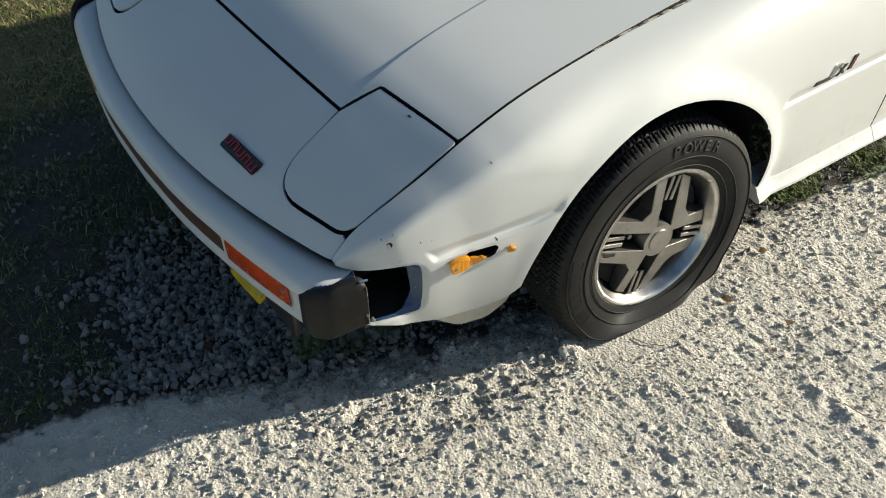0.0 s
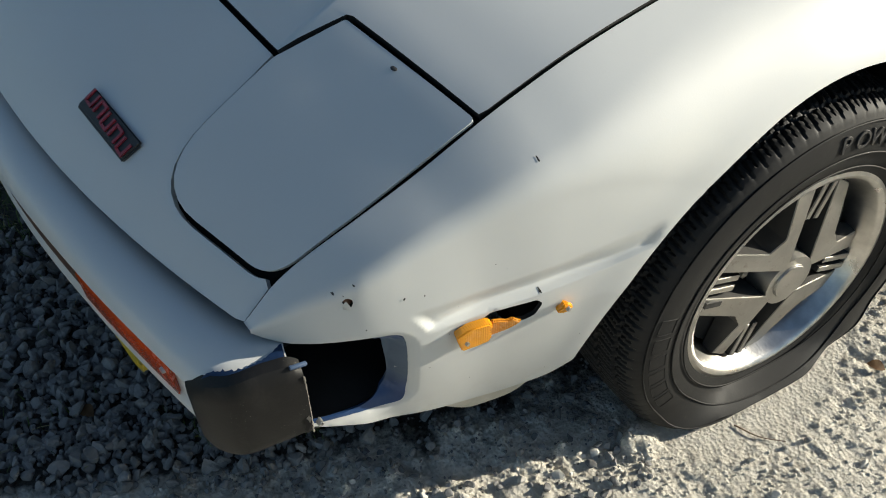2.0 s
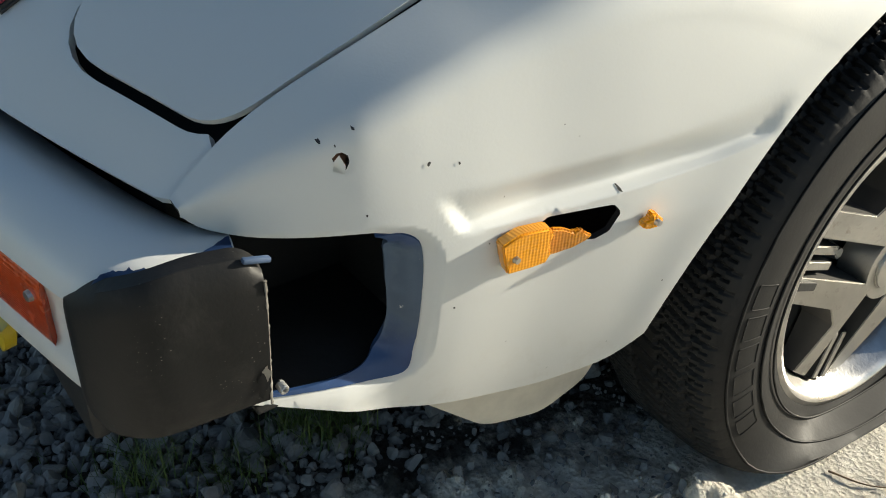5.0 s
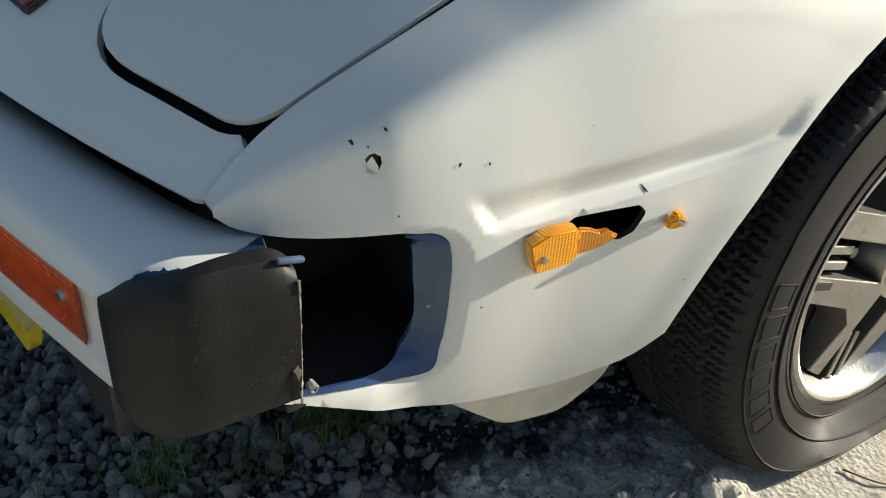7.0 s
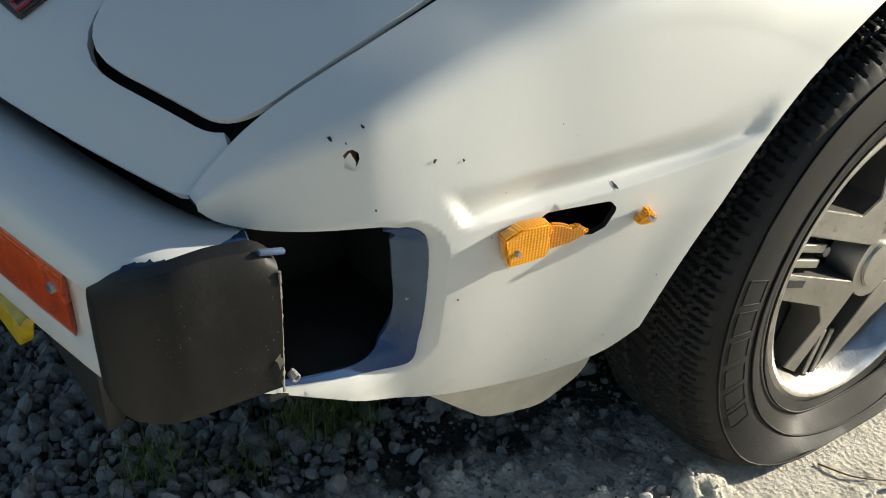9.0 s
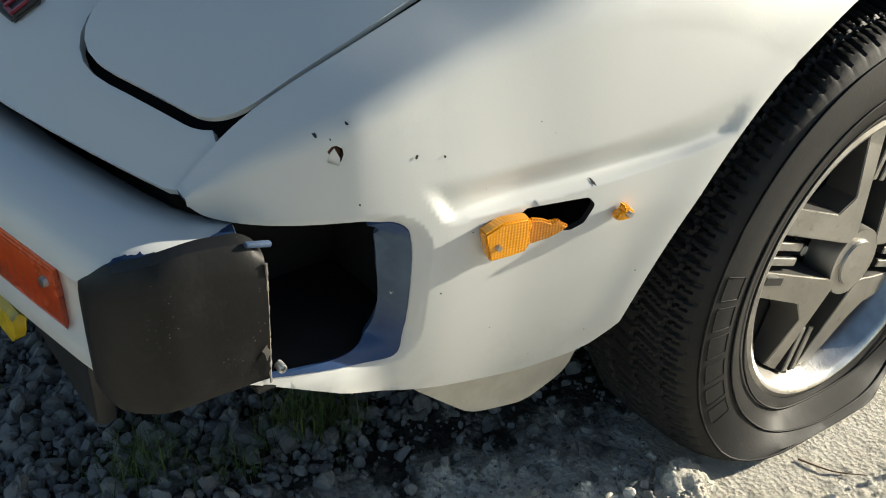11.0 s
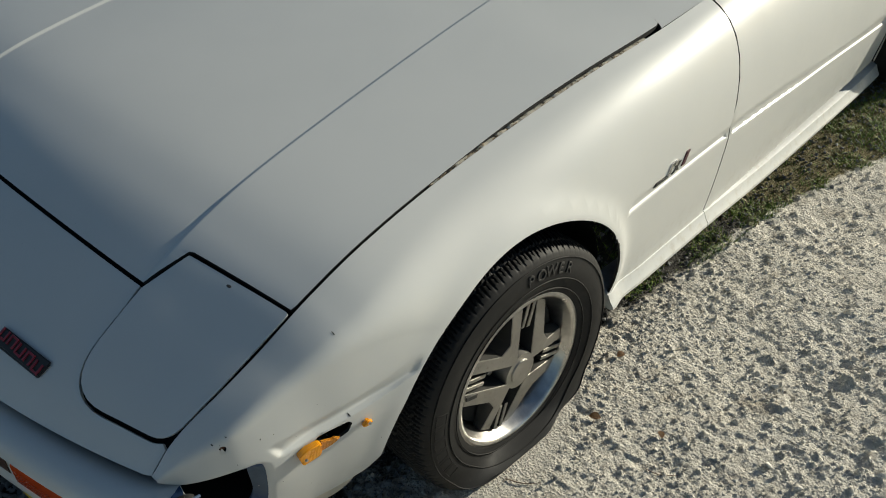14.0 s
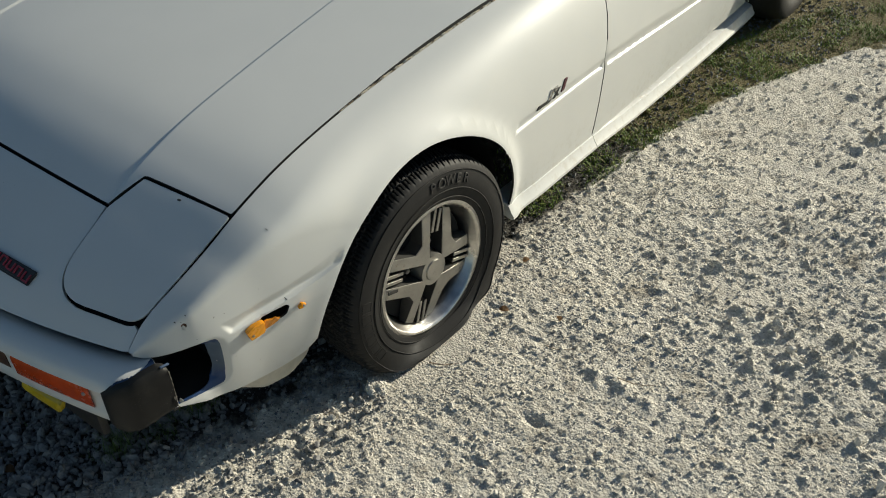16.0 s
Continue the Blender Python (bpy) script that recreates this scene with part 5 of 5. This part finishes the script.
def spoke_set(wheel, turn):
    for k in range(4):
        a = radians(turn + 90 * k)
        c, s = math.cos(a), math.sin(a)

        def put(bm):
            for v in bm.verts:
                y, z = v.co.y, v.co.z
                v.co.y, v.co.z = y * c + z * s, -y * s + z * c
            return bm

        # a cast arm between two slots, forked round a dark window
        bm = bmesh.new()
        fork = rounded([(0.0225, 0.034, 0.004), (0.0225, 0.157, 0.0), (0.0535, 0.1475, 0.0), (0.0555, 0.076, 0.006), (0.076, 0.0555, 0.006), (0.1475, 0.0535, 0.0), (0.157, 0.0225, 0.0), (0.034, 0.0225, 0.004)], 4)
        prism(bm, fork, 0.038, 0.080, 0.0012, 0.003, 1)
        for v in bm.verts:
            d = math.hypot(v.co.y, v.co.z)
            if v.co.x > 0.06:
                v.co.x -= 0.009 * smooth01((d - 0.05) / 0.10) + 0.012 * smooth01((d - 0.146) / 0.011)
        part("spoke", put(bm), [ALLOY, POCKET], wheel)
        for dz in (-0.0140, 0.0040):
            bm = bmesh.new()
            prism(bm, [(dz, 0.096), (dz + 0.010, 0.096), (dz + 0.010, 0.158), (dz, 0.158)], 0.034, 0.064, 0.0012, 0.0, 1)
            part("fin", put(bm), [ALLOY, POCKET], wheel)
        bm = bmesh.new()
        bmesh.ops.create_cone(bm, cap_ends=True, segments=6, radius1=0.0095, radius2=0.007, depth=0.016, matrix=Matrix.Translation((0.044, 0, 0.066)) @ Euler((0, math.pi / 2, 0)).to_matrix().to_4x4())
        part("wheel_nut", put(bm), STEEL, wheel)
    bm = bmesh.new()
    bmesh.ops.create_cone(bm, cap_ends=True, segments=40, radius1=0.046, radius2=0.0425, depth=0.036, matrix=Matrix.Translation((0.0615, 0, 0)) @ Euler((0, math.pi / 2, 0)).to_matrix().to_4x4())
    part("hub", bm, ALLOY, wheel)
    bm = bmesh.new()
    bmesh.ops.create_cone(bm, cap_ends=True, segments=40, radius1=0.0295, radius2=0.0285, depth=0.007, matrix=Matrix.Translation((0.0790, 0, 0)) @ Euler((0, math.pi / 2, 0)).to_matrix().to_4x4())
    bmesh.ops.bevel(bm, geom=bm.edges[:], offset=0.0015, segments=2, affect="EDGES")
    part("centre_cap", bm, ALLOY, wheel)
    # black disc added to stand in for shade seen through the windows
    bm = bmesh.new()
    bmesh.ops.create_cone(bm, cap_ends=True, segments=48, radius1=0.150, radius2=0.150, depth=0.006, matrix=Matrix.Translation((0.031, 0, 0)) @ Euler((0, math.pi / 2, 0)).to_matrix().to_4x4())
    part("shade_disc", bm, BLACK, wheel)


# side walls of spokes and fins, darker than their faces
POCKET = plain("dark_cast_pocket", (0.045, 0.043, 0.04), 0.6, 0.4, vary=0.3)
RIM_ALLOY = plain("dusty_rim_aluminium", (0.56, 0.545, 0.52), 0.30, 1.0, vary=0.25, scale=40)
RUBBER_HI = plain("tyre_lettering", (0.03, 0.029, 0.028), 0.45, vary=0.2)
WHEEL_TURN = {"spokes": 18, "letters": 14, "bars": -118}
lean = CAR.inverted()
hub = Vector((0.676, -0.004, 0.223))
make_wheel("wheel", lean @ Matrix.Translation(hub) @ pose(0, 0, 0, 0, -1.0, -5), 0.085, car, WHEEL_TURN, True)
make_wheel("wheel", lean @ Matrix.Translation((0.80, 2.36, 0.285)), 0.018, car, {"spokes": 30, "letters": 0, "bars": 0}, False)
make_wheel("wheel", lean @ Matrix.Translation((-0.80, 0.0, 0.285)) @ pose(0, 0, 0, 0, 0, 180), 0.018, car, {"spokes": 0, "letters": 0, "bars": 0}, False)
make_wheel("wheel", lean @ Matrix.Translation((-0.86, 2.36, 0.285)) @ pose(0, 0, 0, 0, 0, 180), 0.018, car, {"spokes": 50, "letters": 0, "bars": 0}, False)


def arch_liner(y, z, r, s):
    bm = bmesh.new()
    rows = []
    for k in range(25):
        a = math.pi * k / 24
        p = (y + r * math.cos(a), z + r * math.sin(a))
        rows.append([(s * (0.75 - 0.07 * smooth01((a - 2.97) / 0.12)), *p), (s * 0.40, *p)])
    rows = [[(s * 0.75, rows[0][0][1], 0.14), (s * 0.40, rows[0][0][1], 0.14)]] + rows + [[(s * 0.68, rows[-1][0][1], 0.225), (s * 0.40, rows[-1][0][1], 0.225)]]
    vs = grid(bm, rows)
    bm.faces.new([v[1] for v in vs])
    bmesh.ops.solidify(bm, geom=bm.faces[:], thickness=0.004)
    part("arch_liner", bm, BLACK, car)


for s in (1, -1):
    arch_liner(ARCH.x, ARCH.y, ARCH_R - 0.005, s)
    arch_liner(2.42, 0.20, 0.33, s)

# dark floor of the car, tail and cabin
bm = bmesh.new()
box(bm, (-0.40, -0.74, 0.19), (0.40, 3.2, 0.34), 0.03)
part("underbody", bm, BLACK, car)
bm = bmesh.new()
box(bm, (-0.70, 3.22, 0.30), (0.70, 3.40, 0.76), 0.05)
part("tail", bm, WHITE, car)


def cabin():
    def shell(name, rows, mat, thick, label=""):
        bm = bmesh.new()
        grid(bm, rows)
        bmesh.ops.recalc_face_normals(bm, faces=bm.faces)
        bmesh.ops.solidify(bm, geom=bm.faces[:], thickness=thick)
        ob = part(name, bm, mat, car, label)
        return ob

    xs = [-1, -0.6, -0.2, 0.2, 0.6, 1]

    def arc(half, y, z, bow, crown):
        return [(half * t, y + bow * t * t, z - crown * t * t) for t in xs]

    shell("windscreen", [arc(0.62, 0.85, 0.80, 0.06, 0.0), arc(0.60, 1.10, 0.97, 0.06, 0.02), arc(0.55, 1.42, 1.17, 0.05, 0.03)], GLASS, 0.005)
    shell("roof", [arc(0.56, 1.42, 1.175, 0.05, 0.03), arc(0.56, 1.7, 1.225, 0.0, 0.03), arc(0.55, 2.15, 1.19, 0.0, 0.03)], WHITE, 0.02)
    shell("rear_window", [arc(0.54, 2.16, 1.19, 0.0, 0.03), arc(0.56, 2.6, 1.06, 0.0, 0.04), arc(0.57, 3.15, 0.80, 0.0, 0.05)], GLASS, 0.005)
    shell("tail_deck", [arc(0.66, 3.15, 0.80, 0.0, 0.06), arc(0.66, 3.38, 0.76, 0.0, 0.05)], WHITE, 0.02)
    for s in (1, -1):
        for name, a, b, r in (("screen_pillar", (0.64, 0.90, 0.80), (0.555, 1.46, 1.15), 0.022), ("rear_pillar", (0.655, 2.3, 0.80), (0.555, 2.12, 1.16), 0.05)):
            bm = bmesh.new()
            tube(bm, [(s * a[0], *a[1:]), (s * b[0], *b[1:])], r, 10)
            part(name, bm, WHITE, car)
        bm = bmesh.new()
        grid(bm, [[(s * 0.655, 0.95, 0.80), (s * 0.56, 1.48, 1.15)], [(s * 0.655, 2.25, 0.80), (s * 0.56, 2.1, 1.17)]])
        bmesh.ops.solidify(bm, geom=bm.faces[:], thickness=0.004)
        part("side_window", bm, GLASS, car)
        bm = bmesh.new()
        box(bm, (0.14 if s > 0 else -0.60, 1.55, 0.38), (0.60 if s > 0 else -0.14, 1.72, 1.0), 0.05)
        part("seat", bm, INTERIOR, car)
    bm = bmesh.new()
    box(bm, (-0.64, 0.88, 0.60), (0.64, 1.12, 0.79), 0.04)
    part("dashboard", bm, INTERIOR, car)
    # black rubber round the screen's foot
    bm = bmesh.new()
    tube(bm, [(0.64 * t, 0.848 + 0.06 * t * t, 0.812 - 0.006 * t * t) for t in np.linspace(-1, 1, 21)], 0.012, 8)
    part("screen_seal", bm, TRIM, car)


cabin()


def wiper(x, y):
    w = empty("wiper", parent=car)
    z = z_top(x, y)
    bm = bmesh.new()
    bmesh.ops.create_cone(bm, cap_ends=True, segments=16, radius1=0.016, radius2=0.012, depth=0.03, matrix=Matrix.Translation((x, y, z + 0.012)))
    part("pivot", bm, TRIM, w)
    bm = bmesh.new()
    tube(bm, [(x, y, z + 0.03), (x - 0.10, y + 0.03, z + 0.05), (x - 0.34, y + 0.08, z + 0.075)], [0.008, 0.006, 0.004], 8)
    part("arm", bm, TRIM, w)
    bm = bmesh.new()
    tube(bm, [(x - 0.12, y + 0.085, z + 0.05), (x - 0.55, y + 0.075, z + 0.07)], 0.006, 6)
    part("blade", bm, TRIM, w)


wiper(0.46, 0.75), wiper(-0.12, 0.77)


# ---------------------------------------------------------------- loose stones, grass, litter
class Heap:
    """Many small pieces in one mesh."""

    def __init__(self):
        self.v, self.f = [], []

    def add(self, verts, faces):
        n = len(self.v)
        self.v += verts
        self.f += [tuple(i + n for i in f) for f in faces]

    def object(self, name, mat, label, category, smooth=False):
        me = bpy.data.meshes.new(name)
        me.from_pydata(self.v, [], self.f)
        me.materials.append(mat)
        if smooth:
            me.polygons.foreach_set("use_smooth", [True] * len(me.polygons))
        return tagged(new(name, me), label, category, kind="stuff")


def ico(level):
    bm = bmesh.new()
    bmesh.ops.create_icosphere(bm, subdivisions=level, radius=1.0)
    v = [x.co.copy() for x in bm.verts]
    f = [tuple(x.index for x in face.verts) for face in bm.faces]
    bm.free()
    return v, f


ICO, BIT = ico(2), ico(1)
RND = random.Random(7)


def stone_shapes(count, sharp, lo=0.36, hi=0.78):
    """Base shapes: balls cut by a few random planes."""
    out = []
    for _ in range(count):
        cuts = []
        for _ in range(9):
            n = Vector((RND.gauss(0, 1), RND.gauss(0, 1), RND.gauss(0, 1))).normalized()
            cuts.append((n, RND.uniform(lo, hi)))
        vs = []
        for p in ICO[0]:
            q = p.copy()
            for n, d in cuts:
                k = q.dot(n) - d
                if k > 0:
                    q -= n * k * sharp
            vs.append(q)
        out.append(vs)
    return out


SHAPES = stone_shapes(30, 1.0)


def stone(heap, x, y, z, r, shapes=SHAPES):
    vs = RND.choice(shapes)
    m = Euler((RND.uniform(0, 6.3), RND.uniform(0, 6.3), RND.uniform(0, 6.3))).to_matrix() @ Matrix.Diagonal((1.0, RND.uniform(0.65, 0.95), RND.uniform(0.5, 0.85)))
    heap.add([tuple(m @ p * r + Vector((x, y, z))) for p in vs], ICO[1])


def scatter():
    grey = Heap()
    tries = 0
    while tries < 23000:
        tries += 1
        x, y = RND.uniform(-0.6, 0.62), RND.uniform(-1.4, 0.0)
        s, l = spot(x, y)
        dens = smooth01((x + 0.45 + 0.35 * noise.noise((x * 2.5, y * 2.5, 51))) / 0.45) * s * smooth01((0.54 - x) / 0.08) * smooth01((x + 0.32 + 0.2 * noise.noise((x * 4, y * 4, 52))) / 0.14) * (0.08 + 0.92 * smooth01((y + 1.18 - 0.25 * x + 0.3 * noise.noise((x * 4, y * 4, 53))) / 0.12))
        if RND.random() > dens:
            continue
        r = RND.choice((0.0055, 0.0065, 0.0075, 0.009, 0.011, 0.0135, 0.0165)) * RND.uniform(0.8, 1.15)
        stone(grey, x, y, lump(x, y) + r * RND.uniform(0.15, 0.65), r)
    for _ in range(3500):
        x, y = RND.uniform(0.4, 1.15), RND.uniform(0.35, 2.6)
        s, l = spot(x, y)
        if RND.random() < s * 0.9:
            r = RND.uniform(0.0035, 0.009)
            stone(grey, x, y, lump(x, y) + r * 0.3, r)
    for _ in range(3200):
        x, y = RND.uniform(0.38, 0.80), RND.uniform(-0.9, -0.1)
        s, l = spot(x, y)
        if RND.random() < 0.25 + 0.75 * s and math.hypot((x - 0.75) / 0.13, y / 0.26) > 1:
            r = 0.0025 + 0.009 * RND.random() ** 2.5
            stone(grey, x, y, lump(x, y) + r * RND.uniform(0.0, 0.4), r)
    for _ in range(500):
        x, y = RND.uniform(-1.3, -0.2), RND.uniform(-1.6, -0.3)
        r = RND.uniform(0.004, 0.012)
        stone(grey, x, y, lump(x, y) + r * 0.3, r)
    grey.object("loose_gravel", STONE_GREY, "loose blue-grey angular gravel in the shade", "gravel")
    pale = Heap()
    n = 0
    while n < 8000:
        x, y = RND.uniform(0.1, 2.3), RND.uniform(-1.6, 2.6)
        if spot(x, y)[0] > 0.3 or noise.noise((x * 2.3, y * 2.3, 31)) < RND.uniform(-0.5, 0.35):
            continue
        if math.hypot((x - 0.75) / 0.13, y / 0.24) < 1:
            continue
        n += 1
        r = 0.0022 + 0.010 * RND.random() ** 4
        stone(pale, x, y, lump(x, y) + r * RND.uniform(-0.3, 0.3), r)
    for _ in range(16000):
        x, y = RND.uniform(0.25, 1.9), RND.uniform(-1.3, 1.2)
        if spot(x, y)[0] > 0.3 or noise.noise((x * 9, y * 9, 33)) < RND.uniform(-0.5, 0.3) or math.hypot((x - 0.75) / 0.13, y / 0.24) < 1:
            continue
        r = RND.uniform(0.0014, 0.0042)
        m = Euler((RND.uniform(0, 6.3), RND.uniform(0, 6.3), 0)).to_matrix() @ Matrix.Diagonal((1.0, RND.uniform(0.6, 1), RND.uniform(0.5, 0.9)))
        pale.add([tuple(m @ p * r + Vector((x, y, lump(x, y) + r * 0.3))) for p in BIT[0]], BIT[1])
    pale.object("lime_rock_crumbs", STONE_PALE, "scattered crumbs of pale crushed lime rock", "gravel")


scatter()


def blade(heap, x, y, z, h, lean, width):
    a = RND.uniform(0, math.tau)
    d, w = Vector((math.cos(a), math.sin(a), 0)), Vector((-math.sin(a), math.cos(a), 0)) * width
    p = Vector((x, y, z - 0.003))
    pts = []
    for k, t in enumerate((0.0, 0.4, 0.75, 1.0)):
        c = p + d * lean * h * t * t + Vector((0, 0, h * (t - 0.25 * lean * t * t)))
        s = w * (1 - t * 0.95)
        pts += [tuple(c - s), tuple(c + s)]
    heap.add(pts, [(0, 1, 3, 2), (2, 3, 5, 4), (4, 5, 7, 6)])


def lawn():
    green, dry, sun_grass = Heap(), Heap(), Heap()
    for cx, cy, n, h in ((0.406, -0.562, 190, 0.075), (0.43, -0.53, 120, 0.06), (0.36, -0.74, 170, 0.065), (0.42, -0.66, 90, 0.05), (0.30, -0.80, 20, 0.03), (0.20, -0.95, 25, 0.03), (0.05, -1.2, 60, 0.035), (-0.1, -1.15, 60, 0.03), (0.12, -1.30, 50, 0.03)):
        for _ in range(n):
            x, y = RND.gauss(cx, 0.022), RND.gauss(cy, 0.022)
            blade(green, x, y, lump(x, y), h * RND.uniform(0.5, 1.2), RND.uniform(0.1, 1.0), RND.uniform(0.0006, 0.0013))
    for _ in range(30000):
        y = 0.5 + 2.7 * RND.random()
        edge = curve1([(0.3, 0.58), (0.6, 0.70), (0.95, 0.78), (1.3, 0.84), (1.86, 1.04), (2.33, 1.26), (4.0, 2.0)], y)
        x = edge + 0.03 - 0.36 * RND.random()
        if RND.random() > 0.12 + 0.88 * smooth01((noise.noise((x * 7, y * 7, 61)) + 0.12) / 0.25):
            continue
        blade(sun_grass if RND.random() < 0.8 else dry, x, y, lump(x, y), RND.uniform(0.007, 0.026), RND.uniform(0.3, 1.4), RND.uniform(0.0012, 0.0028))
    n = 0
    while n < 60000:
        n += 1
        x, y = -1.1 - 3.0 * RND.random(), RND.uniform(-1.4, 1.3)
        s, l = spot(x, y)
        if RND.random() > l * (0.3 + 0.7 * smooth01((noise.noise((x * 3, y * 3, 71)) + 0.3) / 0.5)):
            continue
        blade(green if RND.random() < 0.45 else dry, x, y, lump(x, y), RND.uniform(0.015, 0.045), RND.uniform(0.5, 1.8), RND.uniform(0.002, 0.0045))
    for _ in range(30000):
        x, y = RND.uniform(-1.3, 0.3), RND.uniform(-1.9, -0.4)
        bare = smooth01((x + 0.32) / 0.14) * smooth01((y + 1.18 - 0.25 * x) / 0.12)
        if spot(x, y)[0] < 0.75 or RND.random() < 0.93 * bare or noise.noise((x * 5, y * 5, 81)) < RND.uniform(-0.35, 0.05):
            continue
        blade(green if RND.random() < 0.8 else dry, x, y, lump(x, y), RND.uniform(0.010, 0.034), RND.uniform(0.3, 1.5), RND.uniform(0.0010, 0.0024))
    green.object("green_grass", GRASS, "short green grass and moss beside the drive", "grass")
    sun_grass.object("low_grass", GRASS_SUN, "low green grass among gravel beside the sill, coloured lighter for the sun", "grass")
    dry.object("dry_grass", DRY, "short dry straw-coloured lawn grass", "grass")


lawn()


def twig(points, r):
    bm = bmesh.new()
    pts = spline([(x, y, lump(x, y) + 0.0025) for x, y in points], 14)
    tube(bm, pts, [r * (1 - 0.6 * k / 14) for k in range(15)], 5)
    return tagged(part("twig", bm, TWIG, None), "thin dry brown twig lying on lime rock", "twig", "twigs on the drive")


TWIG = plain("dry_twig", (0.14, 0.09, 0.05), 0.8, vary=0.4)
LEAF = plain("dead_leaf", (0.20, 0.11, 0.045), 0.75, vary=0.4)
twig([(0.804, -0.114), (0.841, -0.101), (0.87, -0.077)], 0.0014)
twig([(1.02, 0.10), (1.05, 0.108), (1.08, 0.135)], 0.0012)
twig([(1.22, 0.10), (1.27, 0.11), (1.31, 0.135)], 0.0012)


def leaf(x, y, a, size):
    bm = bmesh.new()
    rows = []
    for k in range(7):
        t = k / 6
        w = size * 0.36 * math.sin(math.pi * min(1, t * 0.97 + 0.02)) ** 0.8
        rows.append([(size * (t - 0.5), s * w, 0.25 * w * abs(s) + 0.15 * size * math.sin(3 * t)) for s in (-1, 0, 1)])
    grid(bm, rows)
    bmesh.ops.solidify(bm, geom=bm.faces[:], thickness=0.0006)
    ob = part("dead_leaf", bm, LEAF, None)
    ob.matrix_world = pose(x, y, lump(x, y) + 0.008, 8, 5, a)
    return tagged(ob, "curled brown dead leaf on the lime rock", "leaf", "dead leaves on the drive")


for q in ((0.86, 0.15, 30, 0.028), (1.0, 0.20, 130, 0.022), (0.80, 0.36, 80, 0.025), (0.20, -0.92, 20, 0.03)):
    leaf(*q)


def loose_stone(x, y, r):
    h = Heap()
    stone(h, x, y, lump(x, y) + 0.45 * r, r)
    me = bpy.data.meshes.new("stone")
    me.from_pydata(h.v, [], h.f)
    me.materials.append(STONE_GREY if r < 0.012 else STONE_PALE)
    return tagged(new("stone", me), "small grey stone on pale lime rock", "stone", "loose stones on the drive")


for q in ((0.715, -0.311, 0.010), (0.725, -0.300, 0.009), (0.724, -0.276, 0.0115), (0.737, -0.291, 0.010), (0.738, -0.309, 0.0095), (0.750, -0.290, 0.007), (0.886, -0.049, 0.008), (1.421, 0.019, 0.013), (1.471, 0.127, 0.014), (1.538, 0.428, 0.018), (1.573, 0.39, 0.015), (1.756, 0.224, 0.016), (1.83, 0.13, 0.02), (1.215, 0.279, 0.014)):
    loose_stone(*q)
